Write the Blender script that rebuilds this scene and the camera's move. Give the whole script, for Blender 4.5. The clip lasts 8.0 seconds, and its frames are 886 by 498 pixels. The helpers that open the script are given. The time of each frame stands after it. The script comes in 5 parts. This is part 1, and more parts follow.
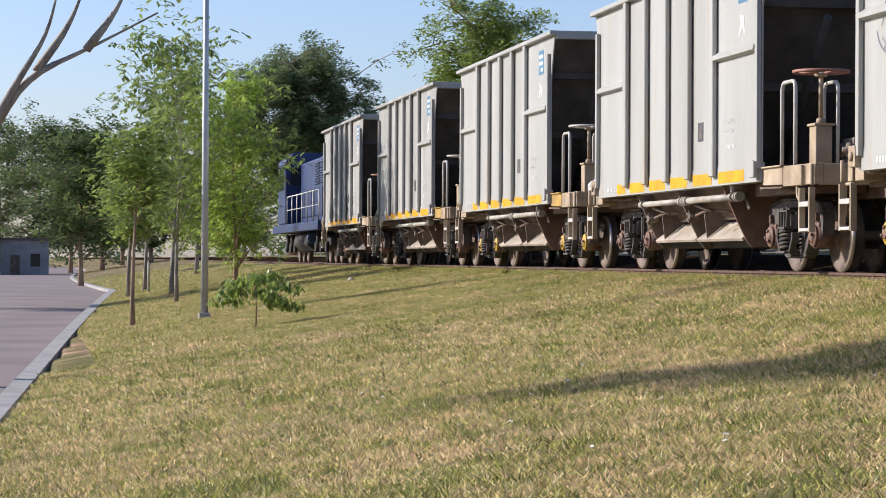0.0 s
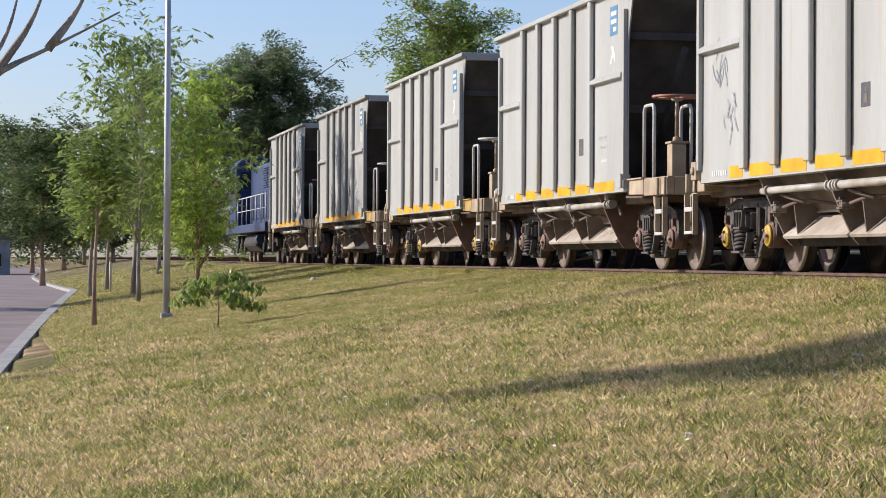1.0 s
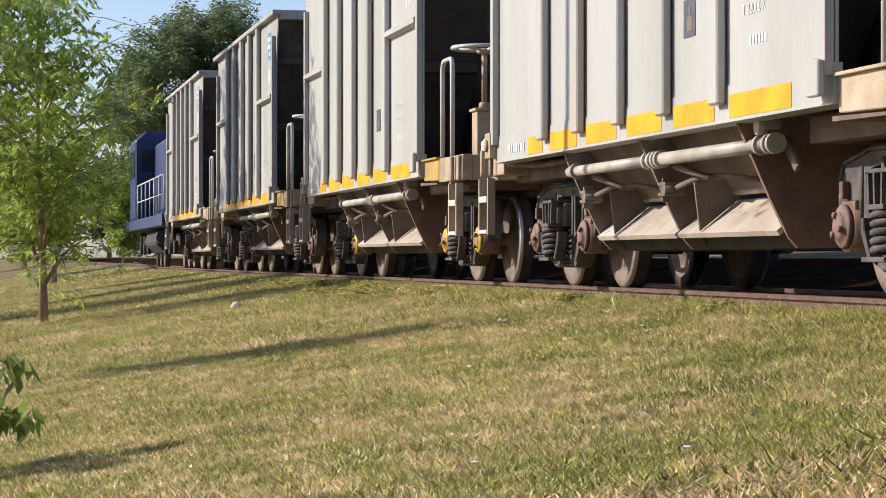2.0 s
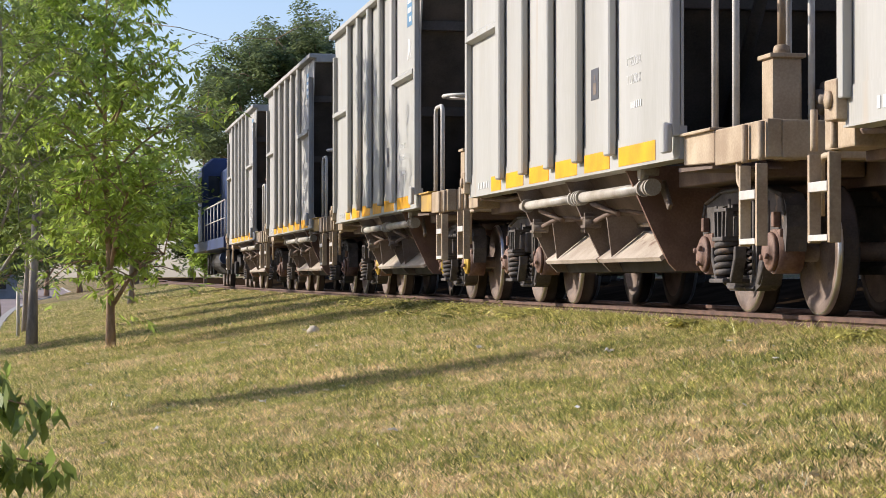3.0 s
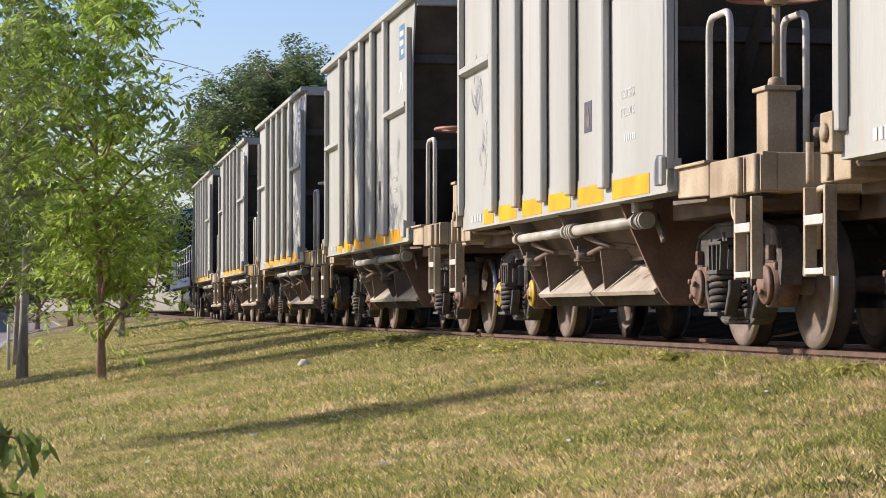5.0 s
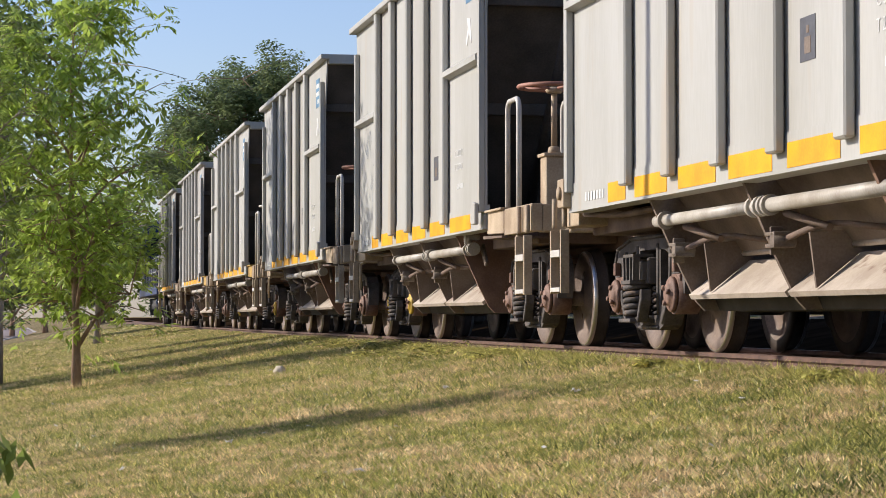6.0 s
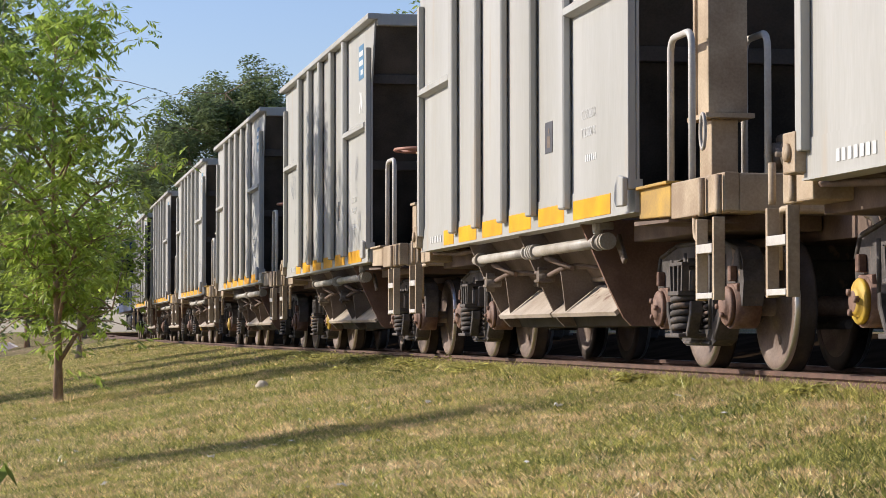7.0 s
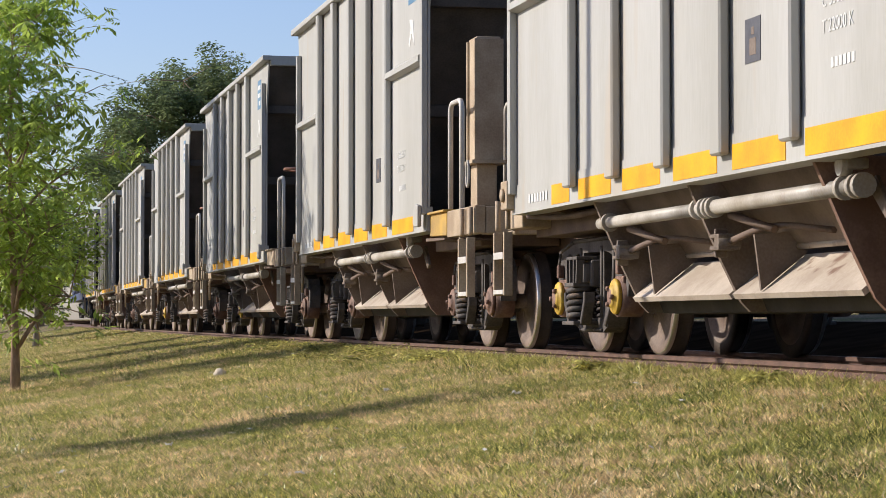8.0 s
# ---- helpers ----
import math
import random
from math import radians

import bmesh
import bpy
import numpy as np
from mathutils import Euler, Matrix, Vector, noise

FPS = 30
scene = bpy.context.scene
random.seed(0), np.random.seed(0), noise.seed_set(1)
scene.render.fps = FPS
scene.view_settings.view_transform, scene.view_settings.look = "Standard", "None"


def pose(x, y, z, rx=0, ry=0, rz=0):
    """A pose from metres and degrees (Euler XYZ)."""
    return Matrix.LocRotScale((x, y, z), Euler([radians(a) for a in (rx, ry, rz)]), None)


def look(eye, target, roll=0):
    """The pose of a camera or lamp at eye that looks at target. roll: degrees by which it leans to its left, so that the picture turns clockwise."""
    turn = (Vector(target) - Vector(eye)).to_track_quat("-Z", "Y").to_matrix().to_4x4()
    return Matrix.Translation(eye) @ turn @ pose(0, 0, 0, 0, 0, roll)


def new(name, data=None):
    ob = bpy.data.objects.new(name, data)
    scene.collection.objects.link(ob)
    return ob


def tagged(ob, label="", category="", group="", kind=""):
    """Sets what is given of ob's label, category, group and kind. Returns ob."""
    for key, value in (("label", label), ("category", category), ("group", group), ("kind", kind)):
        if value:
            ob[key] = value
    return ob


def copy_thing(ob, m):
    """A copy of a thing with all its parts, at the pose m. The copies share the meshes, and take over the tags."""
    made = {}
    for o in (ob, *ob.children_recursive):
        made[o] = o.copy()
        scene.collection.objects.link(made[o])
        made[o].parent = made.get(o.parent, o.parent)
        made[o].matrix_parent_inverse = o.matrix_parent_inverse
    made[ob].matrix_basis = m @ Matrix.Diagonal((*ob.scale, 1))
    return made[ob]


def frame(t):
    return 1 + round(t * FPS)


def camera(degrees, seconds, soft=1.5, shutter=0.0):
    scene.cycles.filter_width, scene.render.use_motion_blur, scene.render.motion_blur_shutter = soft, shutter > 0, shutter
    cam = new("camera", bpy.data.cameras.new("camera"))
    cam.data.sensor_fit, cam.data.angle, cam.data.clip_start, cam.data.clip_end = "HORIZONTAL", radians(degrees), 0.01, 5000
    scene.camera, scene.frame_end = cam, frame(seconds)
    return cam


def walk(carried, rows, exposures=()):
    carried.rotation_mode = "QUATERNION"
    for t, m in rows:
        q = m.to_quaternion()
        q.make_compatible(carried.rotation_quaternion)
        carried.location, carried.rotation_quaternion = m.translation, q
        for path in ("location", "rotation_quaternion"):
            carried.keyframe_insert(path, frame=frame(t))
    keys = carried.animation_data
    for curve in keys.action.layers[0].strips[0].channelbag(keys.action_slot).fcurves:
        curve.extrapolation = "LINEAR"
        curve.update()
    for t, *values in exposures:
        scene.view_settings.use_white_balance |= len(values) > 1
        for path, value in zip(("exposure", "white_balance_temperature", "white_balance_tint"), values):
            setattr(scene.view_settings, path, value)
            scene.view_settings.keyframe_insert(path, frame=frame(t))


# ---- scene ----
# The camera: a long lens, held still at first, then drawn in along the track towards the train.
cam = camera(21.0, 8.0, soft=0.85)
# seconds, x, y, z, yaw, pitch, roll
PATH = [
    (0.0, -4.13, -26.7, 0.12, -9.80, 0.26, -0.3),
    (0.5, -4.13, -26.7, 0.12, -10.30, 0.24, -0.3),
    (1.0, -4.13, -26.7, 0.12, -10.70, 0.26, -0.3),
    (1.1, -3.75, -24.2, 0.13, -10.95, 0.27, -0.3),
    (1.2, -3.25, -21.0, 0.14, -11.10, 0.28, -0.3),
    (2.3, 0.0, 0.0, 0.25, -11.51, 0.22, 0.0),
    (2.5, 0.0, 0.0, 0.25, -10.20, 0.56, 0.0),
    (3.0, 0.0, 0.0, 0.25, -9.48, 0.69, 0.0),
    (3.5, 0.0, 0.0, 0.25, -9.35, 1.11, 0.0),
    (4.0, 0.0, 0.0, 0.25, -9.17, 1.07, 0.0),
    (4.5, 0.0, 0.0, 0.25, -9.40, 1.30, 0.0),
    (6.0, 0.0, 0.0, 0.25, -10.28, 1.65, 0.0),
    (6.5, 0.0, 0.0, 0.25, -10.58, 1.83, 0.0),
    (7.0, 0.0, 0.0, 0.25, -10.70, 2.00, 0.0),
    (7.5, 0.0, 0.0, 0.25, -11.12, 1.87, 0.0),
    (8.0, 0.0, 0.0, 0.25, -11.70, 1.71, 0.0),
]
walk(cam, [(t, pose(x, y, z, 90 + p, r, a)) for t, x, y, z, a, p, r in PATH],
     [(0.0, 0.26, 6200, 10), (1.1, 0.18, 6250, 10), (2.4, 0.36, 6500, 10), (4.0, 0.36, 6500, 10), (6.0, 0.22, 6500, 10), (8.0, 0.18, 6500, 10)])

# ---- world and sun ----
SUN_TO = Vector((-0.80, 0.39, 0.44)).normalized()
world = bpy.data.worlds.new("sky")
scene.world = world
world.use_nodes = True
wn = world.node_tree.nodes
sky = wn.new("ShaderNodeTexSky")
sky.sky_type = "NISHITA"
sky.sun_disc = False
sky.sun_elevation = math.asin(SUN_TO.z)
sky.sun_rotation = math.atan2(SUN_TO.x, SUN_TO.y)
sky.air_density, sky.dust_density, sky.ozone_density = 1.0, 0.8, 4.0
wn["Background"].inputs["Strength"].default_value = 0.13
tint = wn.new("ShaderNodeMixRGB")
tint.blend_type = "MULTIPLY"
tint.inputs["Fac"].default_value = 1.0
tint.inputs["Color2"].default_value = (1.10, 1.0, 1.09, 1)
world.node_tree.links.new(sky.outputs[0], tint.inputs["Color1"])
world.node_tree.links.new(tint.outputs["Color"], wn["Background"].inputs["Color"])
sun = new("sun", bpy.data.lights.new("sun", "SUN"))
sun.data.energy = 5.0
sun.data.angle = radians(0.6)
sun.data.color = (1.0, 0.92, 0.82)
sun.matrix_world = look(SUN_TO * 60, (0, 0, 0))


# ---- materials ----
def mat(name, color, dark=None, scale=6.0, rough=0.6, metal=0.0, bump=0.0, fine=60.0, amount=0.6, island=0.0, stretch=None, spec=0.4, worn=None, worn_at=0.62):
    """A surface of two colours mixed at two scales, with grain relief, optional patches of wear."""
    m = bpy.data.materials.new(name)
    m.use_nodes = True
    nt = m.node_tree
    n, l = nt.nodes, nt.links
    b = n["Principled BSDF"]
    b.inputs["Roughness"].default_value = rough
    b.inputs["Metallic"].default_value = metal
    b.inputs["Specular IOR Level"].default_value = spec
    dark = dark or [c * 0.6 for c in color]
    tc = n.new("ShaderNodeTexCoord")
    mp = n.new("ShaderNodeMapping")
    mp.inputs["Scale"].default_value = stretch or (1, 1, 1)
    l.new(tc.outputs["Object"], mp.inputs["Vector"])
    vec = mp.outputs["Vector"]
    big, small = n.new("ShaderNodeTexNoise"), n.new("ShaderNodeTexNoise")
    big.inputs["Scale"].default_value, small.inputs["Scale"].default_value = scale, fine
    big.inputs["Detail"].default_value = 6
    small.inputs["Detail"].default_value = 3
    for t in (big, small):
        l.new(vec, t.inputs["Vector"])
    add = n.new("ShaderNodeMath")
    add.operation = "MULTIPLY_ADD"
    add.inputs[1].default_value = 0.35
    l.new(small.outputs["Fac"], add.inputs[0])
    l.new(big.outputs["Fac"], add.inputs[2])
    ramp = n.new("ShaderNodeValToRGB")
    ramp.color_ramp.elements[0].position, ramp.color_ramp.elements[1].position = 0.68 - 0.3 * amount, 0.68 + 0.3 * amount
    ramp.color_ramp.elements[0].color, ramp.color_ramp.elements[1].color = (*dark, 1), (*color, 1)
    l.new(add.outputs[0], ramp.inputs["Fac"])
    out = ramp.outputs["Color"]
    if worn:
        w = n.new("ShaderNodeTexNoise")
        w.inputs["Scale"].default_value, w.inputs["Detail"].default_value = scale * 1.7, 8
        l.new(vec, w.inputs["Vector"])
        wr = n.new("ShaderNodeValToRGB")
        wr.color_ramp.elements[0].position, wr.color_ramp.elements[1].position = worn_at, worn_at + 0.06
        l.new(w.outputs["Fac"], wr.inputs["Fac"])
        mx = n.new("ShaderNodeMixRGB")
        mx.inputs["Color2"].default_value = (*worn, 1)
        l.new(wr.outputs["Color"], mx.inputs["Fac"])
        l.new(out, mx.inputs["Color1"])
        out = mx.outputs["Color"]
    if island:
        g = n.new("ShaderNodeNewGeometry")
        hs = n.new("ShaderNodeHueSaturation")
        mr = n.new("ShaderNodeMapRange")
        mr.inputs["To Min"].default_value, mr.inputs["To Max"].default_value = 1 - island, 1 + island
        l.new(g.outputs["Random Per Island"], mr.inputs["Value"])
        l.new(mr.outputs[0], hs.inputs["Value"])
        l.new(out, hs.inputs["Color"])
        out = hs.outputs["Color"]
    l.new(out, b.inputs["Base Color"])
    if bump:
        bp = n.new("ShaderNodeBump")
        bp.inputs["Strength"].default_value = bump
        bp.inputs["Distance"].default_value = 0.02
        l.new(add.outputs[0], bp.inputs["Height"])
        l.new(bp.outputs["Normal"], b.inputs["Normal"])
    return m


def leafy(name, color, dark, island=0.35, scale=1.2, amount=0.6):
    m = mat(name, color, dark, scale=scale, amount=amount, rough=0.36, fine=20, island=island, spec=0.45)
    n, l = m.node_tree.nodes, m.node_tree.links
    b = n["Principled BSDF"]
    tr = n.new("ShaderNodeBsdfTranslucent")
    src = b.inputs["Base Color"].links[0].from_socket
    l.new(src, tr.inputs["Color"])
    mix = n.new("ShaderNodeMixShader")
    mix.inputs["Fac"].default_value = 0.5
    l.new(b.outputs[0], mix.inputs[1])
    l.new(tr.outputs[0], mix.inputs[2])
    l.new(mix.outputs[0], n["Material Output"].inputs["Surface"])
    return m


M_BODY = mat("pale_grey_paint", (0.432, 0.428, 0.40), (0.345, 0.335, 0.30), 0.8, 0.5, fine=30, bump=0.05, stretch=(1, 1.8, 0.22), worn=(0.40, 0.36, 0.30), worn_at=0.60)
# worn body paint again, made greyer to stand for tree shade on the wagons
M_BODY_SHADE = mat("shade_grey_worn_paint", (0.42, 0.41, 0.38), (0.26, 0.25, 0.23), 0.9, 0.6, fine=30, bump=0.06, stretch=(1, 1.6, 0.3), worn=(0.22, 0.19, 0.16), worn_at=0.64)
# parts inside the wagon ends, with the shade of the recess in their colour
M_INNER = mat("shaded_slope_sheet", (0.095, 0.08, 0.068), (0.04, 0.034, 0.028), 2.0, 0.8, bump=0.1)
M_CREAM = mat("dusty_cream_paint", (0.50, 0.40, 0.275), (0.29, 0.21, 0.135), 2.5, 0.65, bump=0.08, worn=(0.20, 0.12, 0.08), worn_at=0.66)
M_UNDER = mat("dusty_brown_steel", (0.20, 0.14, 0.105), (0.105, 0.07, 0.052), 3.0, 0.75, bump=0.1)
M_DOOR = mat("dusty_pale_door", (0.52, 0.45, 0.37), (0.33, 0.27, 0.21), 2.5, 0.7, bump=0.08, worn=(0.18, 0.11, 0.08), worn_at=0.62)
M_CLEVIS = mat("dusty_forging", (0.27, 0.225, 0.18), (0.13, 0.095, 0.07), 4.0, 0.7, bump=0.1)
M_PLATE = mat("grey_brown_plate", (0.25, 0.20, 0.16), (0.13, 0.095, 0.072), 2.2, 0.7, bump=0.08)
M_PIPE = mat("pale_pipe_paint", (0.50, 0.475, 0.43), (0.30, 0.26, 0.21), 3.0, 0.5, bump=0.05)
M_YELLOW = mat("yellow_reflective_strip", (0.80, 0.40, 0.008), (0.60, 0.28, 0.012), 3.0, 0.55, bump=0.03, spec=0.25)
M_CAP = mat("dull_yellow_paint", (0.60, 0.40, 0.04), (0.40, 0.25, 0.05), 9.0, 0.6, bump=0.1)
M_BOGIE = mat("grimy_cast_steel", (0.115, 0.10, 0.092), (0.045, 0.038, 0.034), 5.0, 0.8, bump=0.25, worn=(0.20, 0.14, 0.10), worn_at=0.63)
M_BEARING = mat("rusty_bearing_steel", (0.25, 0.15, 0.11), (0.11, 0.06, 0.045), 8.0, 0.7, bump=0.2)
M_WHEEL = mat("dusty_wheel_steel", (0.22, 0.16, 0.125), (0.085, 0.056, 0.043), 4.0, 0.6, bump=0.1)
# treads face away from the sun; their shade is painted in as dark brown
M_TREAD = mat("shaded_tread", (0.075, 0.055, 0.045), (0.035, 0.026, 0.02), 4.0, 0.6, spec=0.2)
M_POLISH = mat("polished_steel", (0.62, 0.60, 0.58), (0.45, 0.42, 0.40), 4.0, 0.28, metal=0.9)
# near-black track bed: the shade under the train is put into this colour
M_EARTH = mat("shade_dark_earth", (0.036, 0.023, 0.014), (0.015, 0.010, 0.006), 2.0, 1.0, bump=0.4, spec=0.0)
M_RAIL = mat("rusty_rail", (0.15, 0.08, 0.056), (0.07, 0.04, 0.03), 5.0, 0.75, bump=0.15)
M_RAILTOP = mat("rail_head", (0.24, 0.16, 0.12), (0.14, 0.09, 0.065), 5.0, 0.5, metal=0.4)
M_SLEEPER = mat("old_sleeper_wood", (0.13, 0.09, 0.065), (0.06, 0.04, 0.03), 4.0, 0.85, bump=0.3)
M_GUSSET = mat("dirty_yellow_plate", (0.50, 0.31, 0.06), (0.30, 0.19, 0.07), 4.0, 0.65, bump=0.06)
M_RUST = mat("red_brown_plate", (0.28, 0.17, 0.12), (0.15, 0.085, 0.06), 2.5, 0.75, bump=0.1)
M_WHITE = mat("white_stencil_paint", (0.70, 0.70, 0.68), (0.52, 0.52, 0.50), 6.0, 0.5)
M_BLACK = mat("black_placard", (0.09, 0.09, 0.10), (0.05, 0.05, 0.06), 6.0, 0.5)
M_LOGO = mat("blue_decal", (0.10, 0.25, 0.40), (0.07, 0.18, 0.30), 4.0, 0.45)
M_REDWHEEL = mat("faded_red_paint", (0.42, 0.20, 0.14), (0.26, 0.12, 0.08), 6.0, 0.6)
M_LOCO = mat("blue_locomotive_paint", (0.022, 0.045, 0.14), (0.012, 0.025, 0.075), 1.2, 0.45, bump=0.04)
M_LOCOGRILL = mat("blue_grey_grille", (0.05, 0.085, 0.17), (0.025, 0.04, 0.09), 8.0, 0.6)
M_DARK = mat("dark_underframe", (0.05, 0.045, 0.042), (0.025, 0.022, 0.02), 4.0, 0.8, bump=0.1)
M_GLASS = mat("dark_window_glass", (0.02, 0.025, 0.03), (0.015, 0.018, 0.02), 2.0, 0.08)
M_BARK = mat("grey_brown_bark", (0.42, 0.30, 0.21), (0.23, 0.15, 0.10), 9.0, 0.9, bump=0.6, stretch=(1, 1, 0.25))
M_BARKPALE = mat("pale_bark", (0.40, 0.35, 0.29), (0.22, 0.18, 0.14), 7.0, 0.85, bump=0.5, stretch=(1, 1, 0.25))
M_LEAF = leafy("fresh_green_leaf", (0.47, 0.58, 0.125), (0.28, 0.38, 0.07))
M_LEAFDARK = leafy("dark_green_leaf", (0.185, 0.235, 0.085), (0.10, 0.145, 0.05))
M_LEAFFAR = leafy("grey_green_leaf", (0.25, 0.30, 0.14), (0.13, 0.18, 0.075))
M_LEAFMID = leafy("mid_green_leaf", (0.34, 0.42, 0.11), (0.20, 0.27, 0.062))
M_BLADE = leafy("grass_blade", (0.66, 0.61, 0.20), (0.29, 0.28, 0.075), 0.6, 16.0, 0.35)
M_STRAW = leafy("dry_grass_blade", (0.92, 0.74, 0.42), (0.54, 0.39, 0.20), 0.55, 16.0, 0.35)
M_DEEP = leafy("deep_green_blade", (0.28, 0.31, 0.075), (0.12, 0.145, 0.035), 0.6)
M_CONCRETE = mat("grey_concrete", (0.42, 0.40, 0.37), (0.30, 0.28, 0.26), 2.0, 0.85, bump=0.1)
M_ROAD = mat("pinkish_road", (0.30, 0.235, 0.215), (0.21, 0.165, 0.15), 0.5, 0.9, bump=0.1, fine=40)
M_POLE = mat("pale_galvanised_pole", (0.55, 0.55, 0.54), (0.42, 0.42, 0.41), 3.0, 0.45, metal=0.3)
M_STONE = mat("pale_stone", (0.62, 0.54, 0.42), (0.44, 0.37, 0.28), 8.0, 0.85, bump=0.3)
M_WALLPALE = mat("pale_plaster", (0.55, 0.52, 0.48), (0.42, 0.40, 0.37), 1.0, 0.85, bump=0.05)
M_WALLGREY = mat("grey_plaster", (0.32, 0.30, 0.29), (0.22, 0.21, 0.20), 1.0, 0.85, bump=0.05)
M_ROOF = mat("dark_roof", (0.16, 0.11, 0.09), (0.10, 0.07, 0.06), 2.0, 0.85)
M_SPRAY = mat("grey_spray_paint", (0.25, 0.27, 0.31), (0.17, 0.19, 0.22), 5.0, 0.6)
M_PAPER = mat("white_litter", (0.78, 0.77, 0.74), (0.6, 0.58, 0.55), 10.0, 0.7)
M_RIM = mat("light_grey_tyre_mark", (0.62, 0.60, 0.55), (0.45, 0.42, 0.38), 5.0, 0.5)


def ground_mat():
    """Mown lawn: green, straw and bare brown soil in patches."""
    m = bpy.data.materials.new("mown_lawn_soil")
    m.use_nodes = True
    n, l = m.node_tree.nodes, m.node_tree.links
    b = n["Principled BSDF"]
    b.inputs["Roughness"].default_value = 0.95
    b.inputs["Specular IOR Level"].default_value = 0.1
    tc = n.new("ShaderNodeTexCoord")

    def noise_at(scale, detail=6):
        t = n.new("ShaderNodeTexNoise")
        t.inputs["Scale"].default_value, t.inputs["Detail"].default_value = scale, detail
        l.new(tc.outputs["Object"], t.inputs["Vector"])
        return t.outputs["Fac"]

    def mix(fac, lo, hi, a, b2):
        r = n.new("ShaderNodeMapRange")
        r.inputs["From Min"].default_value, r.inputs["From Max"].default_value = lo, hi
        l.new(fac, r.inputs["Value"])
        x = n.new("ShaderNodeMixRGB")
        l.new(r.outputs[0], x.inputs["Fac"])
        for s, v in (("Color1", a), ("Color2", b2)):
            if isinstance(v, tuple):
                x.inputs[s].default_value = (*v, 1)
            else:
                l.new(v, x.inputs[s])
        return x.outputs["Color"]

    green = mix(noise_at(45, 3), 0.38, 0.62, (0.045, 0.047, 0.016), (0.27, 0.25, 0.09))
    straw = mix(noise_at(55, 3), 0.38, 0.62, (0.09, 0.062, 0.032), (0.38, 0.28, 0.155))
    lawn = mix(noise_at(0.55, 8), 0.42, 0.60, green, straw)
    soil = mix(noise_at(0.9, 9), 0.54, 0.66, lawn, (0.42, 0.27, 0.18))
    l.new(soil, b.inputs["Base Color"])
    bp = n.new("ShaderNodeBump")
    bp.inputs["Strength"].default_value, bp.inputs["Distance"].default_value = 0.8, 0.04
    l.new(noise_at(35), bp.inputs["Height"])
    l.new(bp.outputs["Normal"], b.inputs["Normal"])
    return m


M_GROUND = ground_mat()


# ---- mesh helpers ----
def part(name, bm, material, parent=None, label=""):
    me = bpy.data.meshes.new(name)
    bm.to_mesh(me)
    bm.free()
    mats = material if isinstance(material, (list, tuple)) else [material]
    for m in mats:
        me.materials.append(m)
    ob = new(name, me)
    if parent:
        ob.parent = parent
    if label:
        ob["label"] = label
    return ob


def box(bm, lo, hi, bevel=0.0, mi=0):
    vs = [bm.verts.new((x, y, z)) for x in (lo[0], hi[0]) for y in (lo[1], hi[1]) for z in (lo[2], hi[2])]
    fs = [bm.faces.new([vs[i] for i in f]) for f in ((0, 1, 3, 2), (4, 6, 7, 5), (0, 4, 5, 1), (2, 3, 7, 6), (0, 2, 6, 4), (1, 5, 7, 3))]
    for f in fs:
        f.material_index = mi
    if bevel:
        es = {e for f in fs for e in f.edges}
        r = bmesh.ops.bevel(bm, geom=list(es), offset=bevel, segments=2, affect="EDGES", profile=0.5)
        for f in r["faces"]:
            f.material_index = mi


def prism(bm, pts, a, b, axis="y", bevel=0.0, mi=0):
    """A polygon of (u, v) drawn out along an axis from a to b: axis y takes (x, z), x takes (y, z), z takes (x, y)."""
    def at(u, v, w):
        return {"y": (u, w, v), "x": (w, u, v), "z": (u, v, w)}[axis]
    lo = [bm.verts.new(at(u, v, a)) for u, v in pts]
    hi = [bm.verts.new(at(u, v, b)) for u, v in pts]
    k = len(pts)
    fs = [bm.faces.new(lo), bm.faces.new(hi[::-1])]
    fs += [bm.faces.new((lo[i], hi[i], hi[(i + 1) % k], lo[(i + 1) % k])) for i in range(k)]
    for f in fs:
        f.material_index = mi
    bmesh.ops.recalc_face_normals(bm, faces=fs)
    if bevel:
        r = bmesh.ops.bevel(bm, geom=list({e for f in fs for e in f.edges}), offset=bevel, segments=1, affect="EDGES")
        for f in r["faces"]:
            f.material_index = mi


def tube(bm, pts, r, seg=8, mi=0, closed=False):
    """A round bar along points; r is one radius or one for each point."""
    pts = [Vector(p) for p in pts]
    k = len(pts)
    rs = r if isinstance(r, (list, tuple)) else [r] * k
    rings = []
    up = None
    for i, p in enumerate(pts):
        if closed:
            d = pts[(i + 1) % k] - pts[i - 1]
        else:
            d = pts[min(i + 1, k - 1)] - pts[max(i - 1, 0)]
        d.normalize()
        if up is None:
            up = Vector((0, 0, 1)) if abs(d.z) < 0.9 else Vector((1, 0, 0))
        s = d.cross(up)
        if s.length < 1e-4:
            s = d.orthogonal()
        s.normalize()
        up = s.cross(d).normalized()
        rings.append([bm.verts.new(p + (s * math.cos(a) + up * math.sin(a)) * rs[i]) for a in (2 * math.pi * j / seg for j in range(seg))])
    n = k if closed else k - 1
    for i in range(n):
        a, b = rings[i], rings[(i + 1) % k]
        for j in range(seg):
            f = bm.faces.new((a[j], a[(j + 1) % seg], b[(j + 1) % seg], b[j]))
            f.smooth = True
            f.material_index = mi
    if not closed:
        for ring, flip in ((rings[0], True), (rings[-1], False)):
            f = bm.faces.new(ring[::-1] if flip else ring)
            f.material_index = mi


